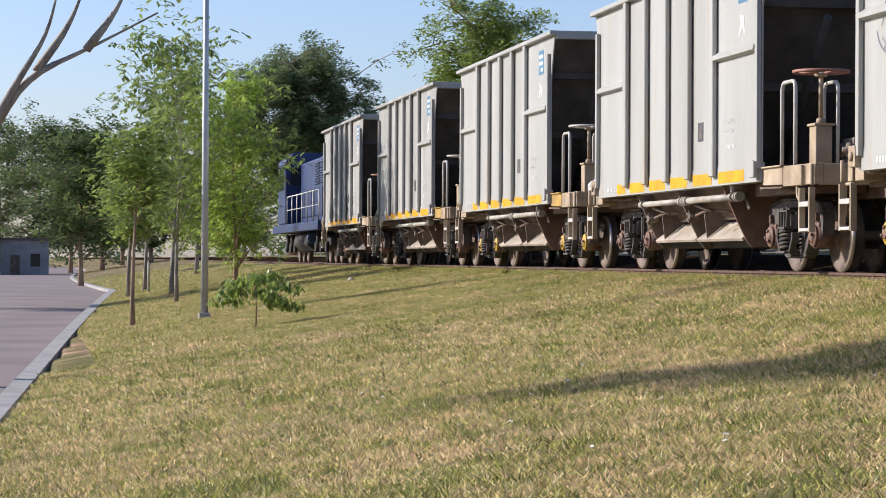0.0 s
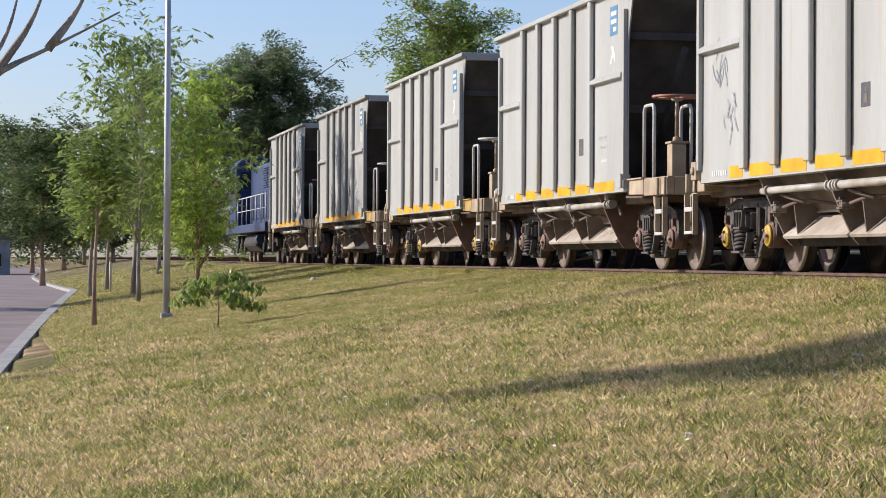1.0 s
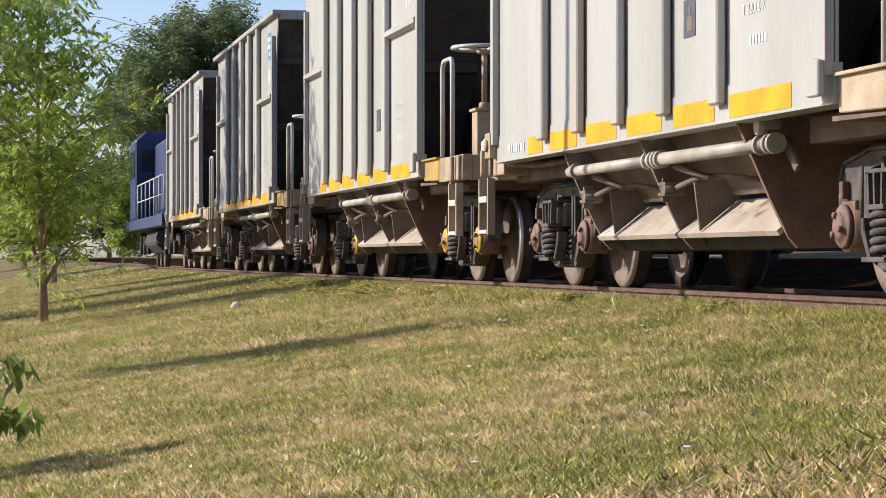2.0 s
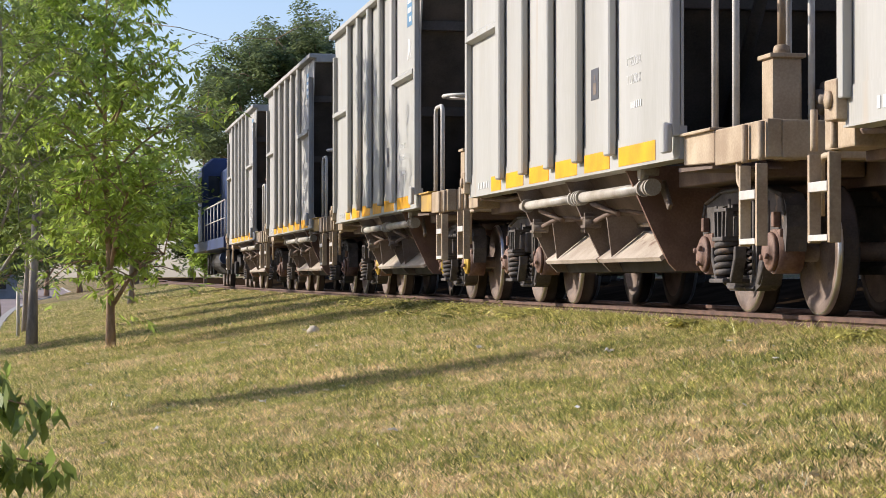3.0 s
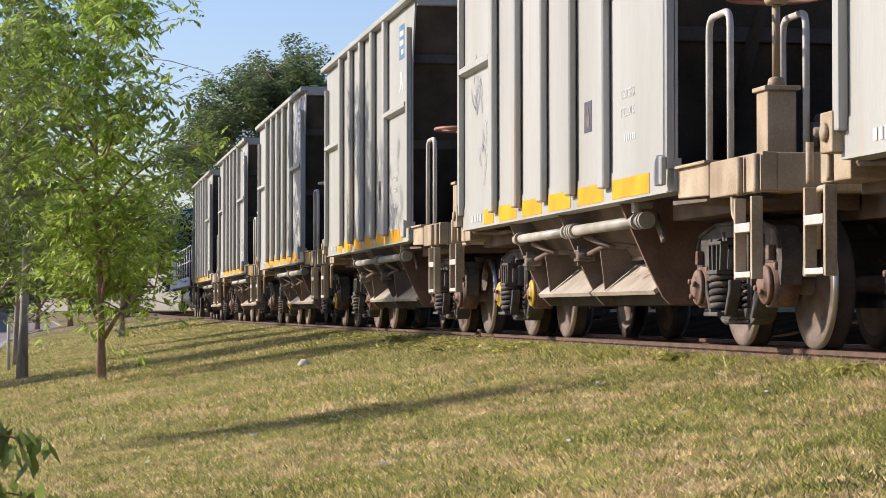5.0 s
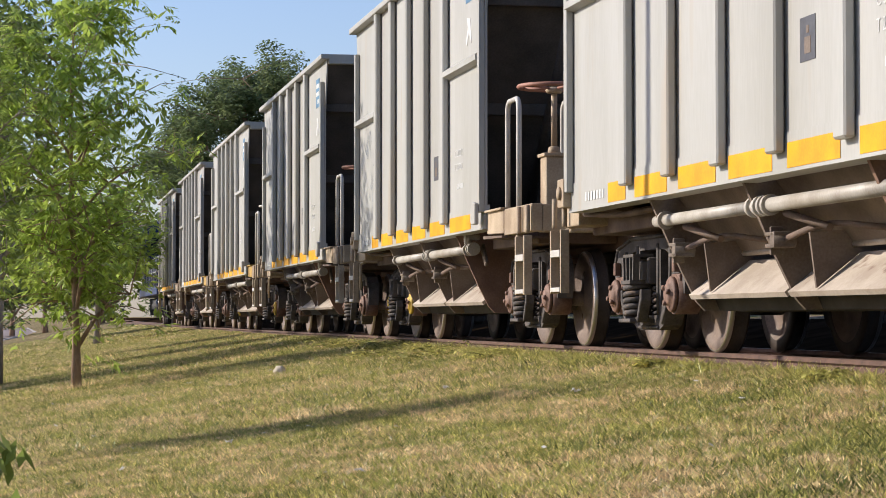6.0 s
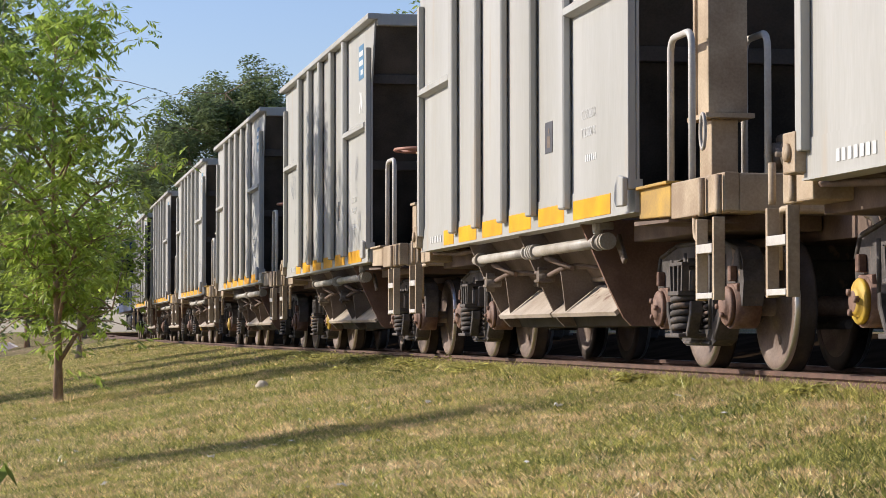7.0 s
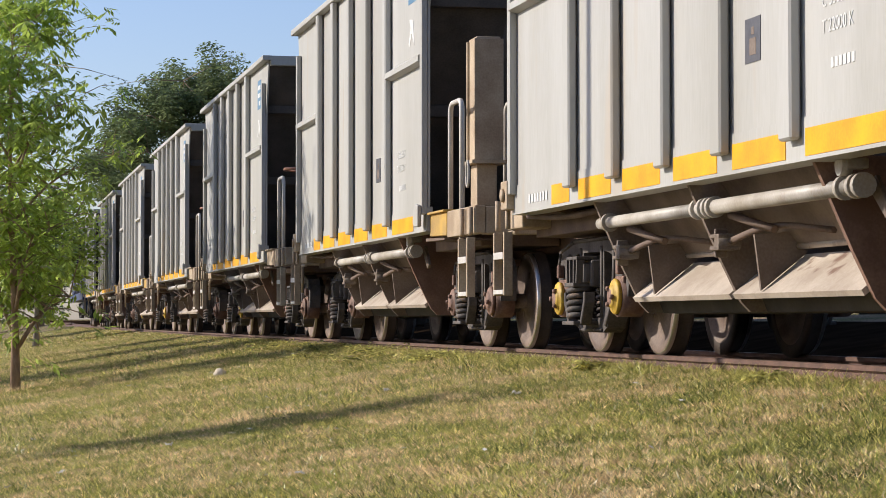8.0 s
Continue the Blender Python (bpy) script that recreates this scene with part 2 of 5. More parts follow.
def lathe(bm, prof, centre, seg=32, mi=None):
    """A profile of (along x, radius) turned round the x axis through centre."""
    cx, cy, cz = centre
    rings = [[bm.verts.new((cx + u, cy + r * math.cos(a), cz + r * math.sin(a))) for a in (2 * math.pi * j / seg for j in range(seg))] for u, r in prof]
    fs = []
    for i in range(len(rings) - 1):
        for j in range(seg):
            f = bm.faces.new((rings[i][j], rings[i][(j + 1) % seg], rings[i + 1][(j + 1) % seg], rings[i + 1][j]))
            f.smooth = True
            f.material_index = mi[i] if mi else 0
            fs.append(f)
    for ring, i in ((rings[0], 0), (rings[-1], -1)):
        if prof[i][1] > 1e-3:
            f = bm.faces.new(ring)
            f.material_index = mi[i] if mi else 0
            fs.append(f)
    bmesh.ops.recalc_face_normals(bm, faces=fs)


def bent(pts, r, steps=4):
    """Points with rounded corners of radius r."""
    pts = [Vector(p) for p in pts]
    out = [pts[0]]
    for a, b, c in zip(pts, pts[1:], pts[2:]):
        u, v = (a - b), (c - b)
        d = min(r, u.length / 2, v.length / 2)
        p, q = b + u.normalized() * d, b + v.normalized() * d
        for i in range(steps + 1):
            s = i / steps
            out.append((1 - s) ** 2 * p + 2 * s * (1 - s) * b + s * s * q)
    return out + [pts[-1]]


# ---- the ground ----
SIDE = 4.21           # from the camera's line to the wagons' side
HALF = 1.35           # half a wagon's width
GAUGE = 0.5


def bend(y):
    """How far the track has curved to the right at y."""
    return 1.2e-4 * max(0.0, y - 16.0) ** 2


def heading(y):
    return 2.4e-4 * max(0.0, y - 16.0)


def edge(y):
    """The lawn's left edge, where the kerb runs, from the track's line."""
    return -4.3 + 0.05 * min(60.0, max(-60.0, y)) - 0.02 * min(130.0, max(0.0, y - 60.0))


def ground_z(x, y):
    e = edge(y)
    x = x - bend(min(y, 260.0))
    if x < e:
        z = -0.85 + 0.155 * e - 0.22
    elif x < 4.9:
        z = -0.85 + 0.155 * x
    elif x < 5.1:
        z = -0.09 - 0.4 * (x - 4.9)
    elif x < 6.6:
        z = -0.17
    else:
        z = min(0.38, -0.17 + 0.17 * (x - 6.6))
    if e <= x < 4.7:
        z += 0.03 * noise.noise((x * 0.55, y * 0.3, 3.1)) * min(1.0, (4.7 - x) * 2, (x - e) * 2)
    return z


def build_ground():
    xs = [-900, -300, -120, -60, -30, -20, -14, -9] + [-8.2 + 0.2 * i for i in range(76)] + [7.4, 9, 12, 18, 30, 60, 150, 400, 900]
    ys = [-300, -120, -60, -45] + [-40 + 0.5 * i for i in range(200)] + [62, 66, 70, 76, 84, 94, 106, 120, 140, 170, 220, 300, 450, 700, 1100, 1800]
    bm = bmesh.new()
    rows = [[bm.verts.new((x + bend(min(y, 260.0)), y, ground_z(x + bend(min(y, 260.0)), y) )) for x in xs] for y in ys]
    for a, b in zip(rows, rows[1:]):
        for i in range(len(xs) - 1):
            f = bm.faces.new((a[i], a[i + 1], b[i + 1], b[i]))
            f.smooth = True
            # dark strip along the track, coloured for the train's shade
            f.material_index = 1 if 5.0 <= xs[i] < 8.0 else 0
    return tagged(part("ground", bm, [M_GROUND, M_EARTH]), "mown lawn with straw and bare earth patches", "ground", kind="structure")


build_ground()


def strip(name, material, x0, x1, z, y0, y1, step, thick, label, kind="structure"):
    """A slab along the track's curve."""
    bm = bmesh.new()
    k = int((y1 - y0) / step)
    prev = None
    for i in range(k + 1):
        y = y0 + (y1 - y0) * i / k
        o = bend(min(y, 260.0)) + edge(y)
        h = -0.85 + 0.155 * edge(y)
        ring = [bm.verts.new((x + o, y, h + zz)) for x, zz in ((x0, z - thick), (x1, z - thick), (x1, z), (x0, z))]
        if prev:
            for j in range(4):
                bm.faces.new((prev[j], prev[(j + 1) % 4], ring[(j + 1) % 4], ring[j]))
        else:
            bm.faces.new(ring)
        prev = ring
    bm.faces.new(prev[::-1])
    bmesh.ops.recalc_face_normals(bm, faces=bm.faces)
    return tagged(part(name, bm, material), label, name.split(".")[0], kind=kind)


strip("road", M_ROAD, -7.3, -0.25, -0.08, -60, 420, 4, 0.13, "dusty pinkish asphalt street beside the lawn")
strip("kerb", M_CONCRETE, -0.25, 0.0, 0.03, -60, 420, 4, 0.55, "low worn concrete kerb along the street")
strip("pavement", M_CONCRETE, -10.8, -7.3, 0.02, -60, 420, 4, 0.23, "grey concrete pavement across the street")
TRACK_X = SIDE + HALF


def build_rail(x, name_label):
    prof = [(-0.055, -0.14), (0.055, -0.14), (0.055, -0.125), (0.012, -0.11), (0.012, -0.045), (0.034, -0.03), (0.034, -0.004), (0.026, 0.0), (-0.026, 0.0), (-0.034, -0.004), (-0.034, -0.03), (-0.012, -0.045), (-0.012, -0.11), (-0.055, -0.125)]
    bm = bmesh.new()
    prev = None
    for i in range(90):
        y = -60 + 4 * i
        o = bend(min(y, 260.0))
        ring = [bm.verts.new((x + o + u, y, v)) for u, v in prof]
        if prev:
            for j in range(len(prof)):
                f = bm.faces.new((prev[j], prev[(j + 1) % 14], ring[(j + 1) % 14], ring[j]))
                f.material_index = 1 if j in (7,) else 0
        prev = ring
    bmesh.ops.recalc_face_normals(bm, faces=bm.faces)
    return tagged(part("rail", bm, [M_RAIL, M_RAILTOP]), name_label, "rail", "rails of the track", "structure")


build_rail(TRACK_X - GAUGE - 0.034, "rust-brown steel rail at the edge of the lawn")
build_rail(TRACK_X + GAUGE + 0.034, "rust-brown steel rail under the train")


def build_sleepers():
    bm = bmesh.new()
    box(bm, (-0.85, -0.11, -0.12), (0.85, 0.11, 0.0), 0.012)
    first = tagged(part("sleeper", bm, M_SLEEPER), "weathered dark wooden railway sleeper sunk in soil", "sleeper", "sleepers of the track", "structure")
    first.matrix_world = pose(TRACK_X, -12, -0.141)
    for i in range(1, 110):
        y = -12 + 0.65 * i
        copy_thing(first, pose(TRACK_X + bend(y), y + 0.04 * math.sin(i * 7.3), -0.141, 0, 0, 0.8 * math.sin(i * 3.1) - math.degrees(heading(y))))


build_sleepers()

# ---- the hopper wagon ----
BODY = 8.33           # body's length; its rear end is at y = 0, the train heads for +y
PITCH = 11.40
SILL, TOP = 1.06, 3.84
B0, B1 = 0.13, 8.18   # the side walls' ends
RIBS = (1.95, 3.03, 4.12, 5.21, 6.33)
RIBS = tuple(BODY - r for r in RIBS)[::-1]
WHEEL_R = 0.42


def build_wheelset(wagon, y, yellow):
    bm = bmesh.new()
    for s in (-1, 1):
        prof = [(0.075, 0.07), (0.07, 0.11), (0.045, 0.15), (0.035, 0.30), (0.065, 0.345), (0.07, 0.405), (0.062, WHEEL_R), (0.035, WHEEL_R + 0.001), (-0.04, WHEEL_R + 0.004), (-0.052, 0.447), (-0.07, 0.44), (-0.072, 0.35), (-0.03, 0.30), (-0.03, 0.14), (-0.09, 0.10)]
        mi = [0, 0, 0, 0, 0, 2, 2, 1, 1, 1, 1, 0, 0, 0]
        lathe(bm, [(u * s, r) for u, r in prof], (s * 0.50, 0, 0), 40, mi)
    lathe(bm, [(-0.86, 0.065), (0.86, 0.065)], (0, 0, 0), 12)
    # lightening dimples and balance marks let the turning be seen
    for s in (-1, 1):
        for a in (0.4, 2.5, 4.6):
            c = (s * 0.537, 0.22 * math.cos(a), 0.22 * math.sin(a))
            lathe(bm, [(-0.012 * s, 0.035), (0.008 * s, 0.03), (0.008 * s, 0.0)], c, 8)
    ws = part("wheelset", bm, [M_WHEEL, M_TREAD, M_POLISH], wagon, "dusty brown wheels with polished edges and shade-dark treads")
    ws.location = (0, y, WHEEL_R)
    for s in (-1, 1):
        bm = bmesh.new()
        lathe(bm, [(0.0, 0.125), (0.022 * s, 0.130), (0.034 * s, 0.118), (0.034 * s, 0.088), (0.05 * s, 0.082), (0.062 * s, 0.06), (0.062 * s, 0.0)], (s * 0.87, 0, 0), 24, [0, 0, 0, 0, 0, 1, 1])
        for k in range(3):
            a = 2 * math.pi * k / 3
            lathe(bm, [(0, 0.02), (0.028 * s, 0.02), (0.028 * s, 0)], (s * 0.918, 0.065 * math.cos(a), 0.065 * math.sin(a)), 6, [1, 1, 1])
        part("bearing_cap", bm, [M_CAP if yellow else M_BEARING, M_BEARING], ws, "yellow-rimmed bolted bearing cap" if yellow else "rusty bolted bearing end cap")
    return ws


def build_side_frame(bogie, s):
    bm = bmesh.new()
    x0, x1 = s * 0.70, s * 0.84
    lo, hi = min(x0, x1), max(x0, x1)
    # top member arched over the spring window, with pedestals over the bearings
    outer = [(-1.00, 0.58), (-0.98, 0.72), (-0.90, 0.80), (-0.50, 0.87), (0.50, 0.87), (0.90, 0.80), (0.98, 0.72), (1.00, 0.58), (0.97, 0.42), (0.92, 0.42), (0.92, 0.57), (0.68, 0.57), (0.64, 0.42), (0.56, 0.38), (0.42, 0.20), (0.30, 0.16), (-0.30, 0.16), (-0.42, 0.20), (-0.56, 0.38), (-0.64, 0.42), (-0.68, 0.57), (-0.92, 0.57), (-0.92, 0.42), (-0.97, 0.42)]
    holes = [[(-0.24, 0.27), (0.24, 0.27), (0.24, 0.76), (-0.24, 0.76)], [(-0.34, 0.32), (-0.34, 0.76), (-0.46, 0.75), (-0.58, 0.72), (-0.52, 0.48)], [(0.34, 0.32), (0.34, 0.76), (0.46, 0.75), (0.58, 0.72), (0.52, 0.48)]]
    loops = []
    for x in (lo, hi):
        edges = []
        for poly in [outer] + holes:
            vs = [bm.verts.new((x, u, v)) for u, v in poly]
            es = [bm.edges.new((vs[i], vs[(i + 1) % len(vs)])) for i in range(len(vs))]
            edges += es
            loops.append((x, vs))
        bmesh.ops.triangle_fill(bm, edges=edges, use_beauty=True, use_dissolve=False)
    k = len(loops) // 2
    for a, b in zip(loops[:k], loops[k:]):
        va, vb = a[1], b[1]
        for i in range(len(va)):
            j = (i + 1) % len(va)
            bm.faces.new((va[i], va[j], vb[j], vb[i]))
    bmesh.ops.recalc_face_normals(bm, faces=bm.faces)
    # ribs and flanges cast along the edges
    for u0, v0, u1, v1 in ((-0.50, 0.855, 0.50, 0.855), (-0.90, 0.785, -0.50, 0.855), (0.50, 0.855, 0.90, 0.785), (-0.97, 0.66, -0.90, 0.785), (0.97, 0.66, 0.90, 0.785), (-0.56, 0.40, -0.40, 0.21), (0.56, 0.40, 0.40, 0.21), (-0.30, 0.18, 0.30, 0.18), (-0.29, 0.27, -0.29, 0.80), (0.29, 0.27, 0.29, 0.80), (-0.62, 0.46, -0.62, 0.76), (0.62, 0.46, 0.62, 0.76)):
        tube(bm, [(s * 0.842, u0, v0), (s * 0.842, u1, v1)], 0.017, 4)
    sf = part("side_frame", bm, M_BOGIE, bogie)
    # bolster end between two nests of springs
    bm = bmesh.new()
    box(bm, (min(s * 0.55, s * 0.90), -0.20, 0.50), (max(s * 0.55, s * 0.90), 0.20, 0.70), 0.02)
    box(bm, (min(s * 0.86, s * 0.94), -0.17, 0.53), (max(s * 0.86, s * 0.94), -0.05, 0.67), 0.012)
    box(bm, (min(s * 0.86, s * 0.94), 0.05, 0.53), (max(s * 0.86, s * 0.94), 0.17, 0.67), 0.012)
    part("bolster_end", bm, M_BOGIE, bogie)
    for y, x, r, wire in ((-0.14, 0.78, 0.055, 0.014), (0.14, 0.78, 0.055, 0.014), (0.0, 0.93, 0.088, 0.021)):
        bm = bmesh.new()
        pts = [(s * x + r * math.cos(a), y + r * math.sin(a), 0.262 + 0.235 * a / (2 * math.pi * 5)) for a in (2 * math.pi * i / 14 for i in range(71))]
        tube(bm, pts, wire, 6)
        part("spring", bm, M_BOGIE, bogie)
    # seat and side straps that hold the outer spring
    bm = bmesh.new()
    box(bm, (min(s * 0.80, s * 1.03), -0.17, 0.215), (max(s * 0.80, s * 1.03), 0.17, 0.245), 0.008)
    for e in (-1, 1):
        prism(bm, [(e * 0.15, 0.22), (e * 0.19, 0.22), (e * 0.30, 0.38), (e * 0.30, 0.46), (e * 0.26, 0.46), (e * 0.25, 0.39)], min(s * 0.90, s * 0.98), max(s * 0.90, s * 0.98), "x", 0.006)
    part("spring_seat", bm, M_BOGIE, bogie)
    bm = bmesh.new()
    box(bm, (min(s * 0.84, s * 1.02), -0.13, 0.50), (max(s * 0.84, s * 1.02), 0.13, 0.53), 0.006)
    box(bm, (min(s * 0.84, s * 1.00), -0.15, 0.70), (max(s * 0.84, s * 1.00), 0.15, 0.725), 0.006)
    for u in (-0.13, -0.05, 0.05, 0.13):
        prism(bm, [(u - 0.012, 0.53), (u + 0.012, 0.53), (u * 1.15 + 0.012, 0.70), (u * 1.15 - 0.012, 0.70)], min(s * 0.95, s * 1.0), max(s * 0.95, s * 1.0), "x")
    part("damper", bm, M_BOGIE, bogie)
    for u in (-0.80, 0.80):
        bm = bmesh.new()
        box(bm, (min(s * 0.70, s * 0.86), u - 0.11, 0.50), (max(s * 0.70, s * 0.86), u + 0.11, 0.568), 0.012)
        lathe(bm, [(0, 0.145), (s * 0.17, 0.145)], (s * 0.70, u, WHEEL_R), 20)
        part("axle_box", bm, M_BEARING, bogie, "rust-brown axle box")
    for u in (-0.84, 0.84):
        bm = bmesh.new()
        prism(bm, [(u - 0.03, 0.58), (u + 0.03, 0.58), (u + 0.025, 0.68), (u - 0.025, 0.68)], min(s * 0.84, s * 0.89), max(s * 0.84, s * 0.89), "x", 0.006)
        part("frame_key", bm, M_BEARING, bogie)
    return sf


def build_bogie(wagon, y, yellow):
    bm = bmesh.new()
    box(bm, (-0.70, -0.19, 0.48), (0.70, 0.19, 0.74), 0.02)
    box(bm, (-0.25, -0.2, 0.74), (0.25, 0.2, 0.90))
    for yy in (-0.45, 0.45):
        box(bm, (-0.62, yy - 0.05, 0.32), (0.62, yy + 0.05, 0.44))
    tube(bm, [(-0.1, -0.9, 0.30), (-0.1, 0.9, 0.30)], 0.03)
    bogie = part("bogie", bm, M_BOGIE, wagon, "grimy cast-steel two-axle bogie")
    bogie.location = (0, y, 0)
    for s in (-1, 1):
        build_side_frame(bogie, s)
    return [build_wheelset(wagon, y - 0.80, yellow[0]), build_wheelset(wagon, y + 0.80, yellow[1])]


def side_panel(bm, s, y0, y1, z0, z1, x=HALF, t=0.012, mi=0):
    box(bm, (min(s * x, s * (x - t)), y0, z0), (max(s * x, s * (x - t)), y1, z1), 0.0, mi)


def lettering(words, size):
    """White stencilled words as a thin mesh, reading along x."""
    cu = bpy.data.curves.new("lettering", "FONT")
    cu.body, cu.size, cu.extrude = words, size, 0.0004
    ob = bpy.data.objects.new("lettering", cu)
    me = bpy.data.meshes.new_from_object(ob)
    bpy.data.objects.remove(ob)
    me.materials.clear()
    me.materials.append(M_WHITE)
    return me


CARGO_TEXT = lettering("C 55000 K", 0.098)
TARE_TEXT = lettering("T 22000 K", 0.098)


def build_wagon(body_mat, yellow_caps, rusty=False, wheel=True):
    wagon = new("hopper_wagon")
    # the side walls, with the rear upper corner reaching out over the platform
    for s in (-1, 1):
        lo, hi = (s * HALF, s * (HALF - 0.02)) if s < 0 else (s * (HALF - 0.02), s * HALF)
        bm = bmesh.new()
        prism(bm, [(B0, SILL + 0.2), (B1, SILL + 0.2), (B1, 3.05), (B1 + 0.22, TOP - 0.05), (B0 - 0.28, TOP - 0.05), (B0, 3.05)], lo, hi, "x")
        part("side_wall", bm, body_mat, wagon)
        bm = bmesh.new()
        side_panel(bm, s, B0, B1, SILL, SILL + 0.21, HALF + 0.008, 0.05)
        box(bm, (min(s * 1.2, s * 1.37), B0, SILL - 0.012), (max(s * 1.2, s * 1.37), B1, SILL + 0.0))
        part("side_sill", bm, body_mat, wagon)
        for y in RIBS:
            bm = bmesh.new()
            e = HALF + 0.075
            prism(bm, [(y - 0.09, SILL + 0.10), (y + 0.09, SILL + 0.10), (y + 0.075, TOP - 0.06), (y - 0.075, TOP - 0.06)], min(s * (HALF + 0.013), s * e), max(s * (HALF + 0.013), s * e), "x", 0.012)
            part("rib", bm, body_mat, wagon)
        for y in (B0 + 0.05, B1 - 0.05):
            bm = bmesh.new()
            box(bm, (min(s * (HALF + 0.002), s * (HALF + 0.06)), y - 0.05, SILL + 0.14), (max(s * (HALF + 0.002), s * (HALF + 0.06)), y + 0.05, TOP - 0.35), 0.01)
            part("corner_post", bm, body_mat, wagon)
        bm = bmesh.new()
        box(bm, (min(s * (HALF - 0.05), s * (HALF + 0.09)), B0 - 0.32, TOP - 0.07), (max(s * (HALF - 0.05), s * (HALF + 0.09)), B1 + 0.25, TOP), 0.012)
        part("top_rail", bm, body_mat, wagon)
        for y0, y1 in ((B0 + 0.10, RIBS[0] - 0.08), (RIBS[-1] + 0.08, B1 - 0.10)):
            bm = bmesh.new()
            z = 2.62
            prism(bm, [(s * (HALF + 0.002), z - 0.05), (s * (HALF + 0.075), z - 0.03), (s * (HALF + 0.075), z + 0.02), (s * (HALF + 0.002), z + 0.07)], y0, y1, "y")
            part("panel_rail", bm, body_mat, wagon)
        # yellow strips along the sill, one to a bay
        edges = [B0 + 0.05] + list(RIBS) + [BODY - 0.95]
        for a, b in zip(edges, edges[1:]):
            w0, w1 = max(a + 0.15, b - 1.0), b - 0.12
            if a < 0.3:
                w0, w1 = a + 0.60, b - 0.14
            if b > BODY - 1:
                w0, w1 = a + 0.13, a + 0.62
            bm = bmesh.new()
            side_panel(bm, s, w0, w1, SILL + 0.012, SILL + 0.152, HALF + 0.0115, 0.003)
            part("yellow_strip", bm, M_YELLOW, wagon)
        # lettering that is too small to read, as bars: number plate, loads, square mark, decal
        xw = HALF + 0.0035
        bm = bmesh.new()
        for k in range(7):
            side_panel(bm, s, 7.12 + k * 0.085, 7.17 + k * 0.085, SILL + 0.055, SILL + 0.12, HALF + 0.013, 0.0015)
        part("number_mark", bm, M_WHITE, wagon)["kind"] = "stuff"
        for row, me in ((1.79, CARGO_TEXT), (1.66, TARE_TEXT)):
            mark = new("load_mark", me)
            mark.parent = wagon
            mark["label"] = "white stencilled load figures"
            mark["kind"] = "stuff"
            mark.matrix_local = Matrix(((0, 0, s, s * xw), (s, 0, 0, 1.64 if s < 0 else 1.18), (0, 1, 0, row), (0, 0, 0, 1)))
        bm = bmesh.new()
        for k in range(6):
            y = 1.52 - k * 0.055
            side_panel(bm, s, y - 0.036, y, 1.48, 1.53, xw, 0.003)
        part("stencil_mark", bm, M_WHITE, wagon)["kind"] = "stuff"
        bm = bmesh.new()
        side_panel(bm, s, 2.55, 2.80, 1.63, 1.87, xw, 0.003)
        part("square_mark", bm, M_BLACK, wagon, "small black square placard")
        bm = bmesh.new()
        side_panel(bm, s, 2.62, 2.72, 1.67, 1.76, xw + 0.002, 0.003)
        side_panel(bm, s, 2.65, 2.69, 1.78, 1.82, xw + 0.002, 0.003)
        part("mark_bars", bm, M_PLATE, wagon)
        bm = bmesh.new()
        side_panel(bm, s, 0.68, 1.06, 3.20, 3.60, xw, 0.003)
        part("decal", bm, M_LOGO, wagon, "blue and white decal")
        for z in (3.25, 3.36, 3.47):
            bm = bmesh.new()
            side_panel(bm, s, 0.72, 1.02 - 0.12 * (z < 3.3), z, z + 0.06, xw + 0.002, 0.003)
            part("decal_stripe", bm, M_WHITE, wagon)
        bm = bmesh.new()
        prism(bm, [(0.78, 2.80), (0.90, 2.92), (1.0, 2.80), (1.05, 2.83), (0.96, 2.97), (1.0, 3.06), (0.84, 3.04)], min(s * HALF, s * xw), max(s * HALF, s * xw), "x")
        part("decal_mark", bm, M_WHITE, wagon)
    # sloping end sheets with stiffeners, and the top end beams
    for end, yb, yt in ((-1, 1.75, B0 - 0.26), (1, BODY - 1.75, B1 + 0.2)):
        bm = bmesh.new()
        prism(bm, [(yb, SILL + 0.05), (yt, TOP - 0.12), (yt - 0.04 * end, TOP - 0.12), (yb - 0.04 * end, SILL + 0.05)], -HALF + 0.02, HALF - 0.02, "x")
        part("slope_sheet", bm, M_INNER, wagon, "sloping end sheet, darkened for shade")
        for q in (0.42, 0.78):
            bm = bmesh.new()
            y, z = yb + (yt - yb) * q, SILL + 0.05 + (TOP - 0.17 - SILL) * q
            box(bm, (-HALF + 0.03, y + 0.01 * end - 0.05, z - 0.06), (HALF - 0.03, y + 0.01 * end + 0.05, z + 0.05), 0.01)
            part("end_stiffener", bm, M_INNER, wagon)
        bm = bmesh.new()
        box(bm, (-HALF + 0.02, yt - 0.06, TOP - 0.14), (HALF - 0.02, yt + 0.06, TOP - 0.002), 0.015)
        part("end_beam", bm, body_mat, wagon)
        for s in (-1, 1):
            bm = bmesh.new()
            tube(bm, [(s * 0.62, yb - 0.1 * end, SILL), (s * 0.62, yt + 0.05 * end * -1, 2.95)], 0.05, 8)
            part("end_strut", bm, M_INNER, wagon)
    # underframe with the platform at the rear end
    bm = bmesh.new()
    box(bm, (-0.30, -1.74, 0.84), (0.30, BODY + 0.5, 1.08))
    box(bm, (-HALF + 0.1, 0.0, 1.09), (HALF - 0.1, 1.8, 1.14))
    box(bm, (-HALF + 0.1, BODY - 1.8, 1.09), (HALF - 0.1, BODY, 1.14))
    for y in (0.42, 7.82):
        prism(bm, [(-1.25, 1.08), (1.25, 1.08), (0.5, 0.9), (-0.5, 0.9)], y - 0.18, y + 0.18, "y")
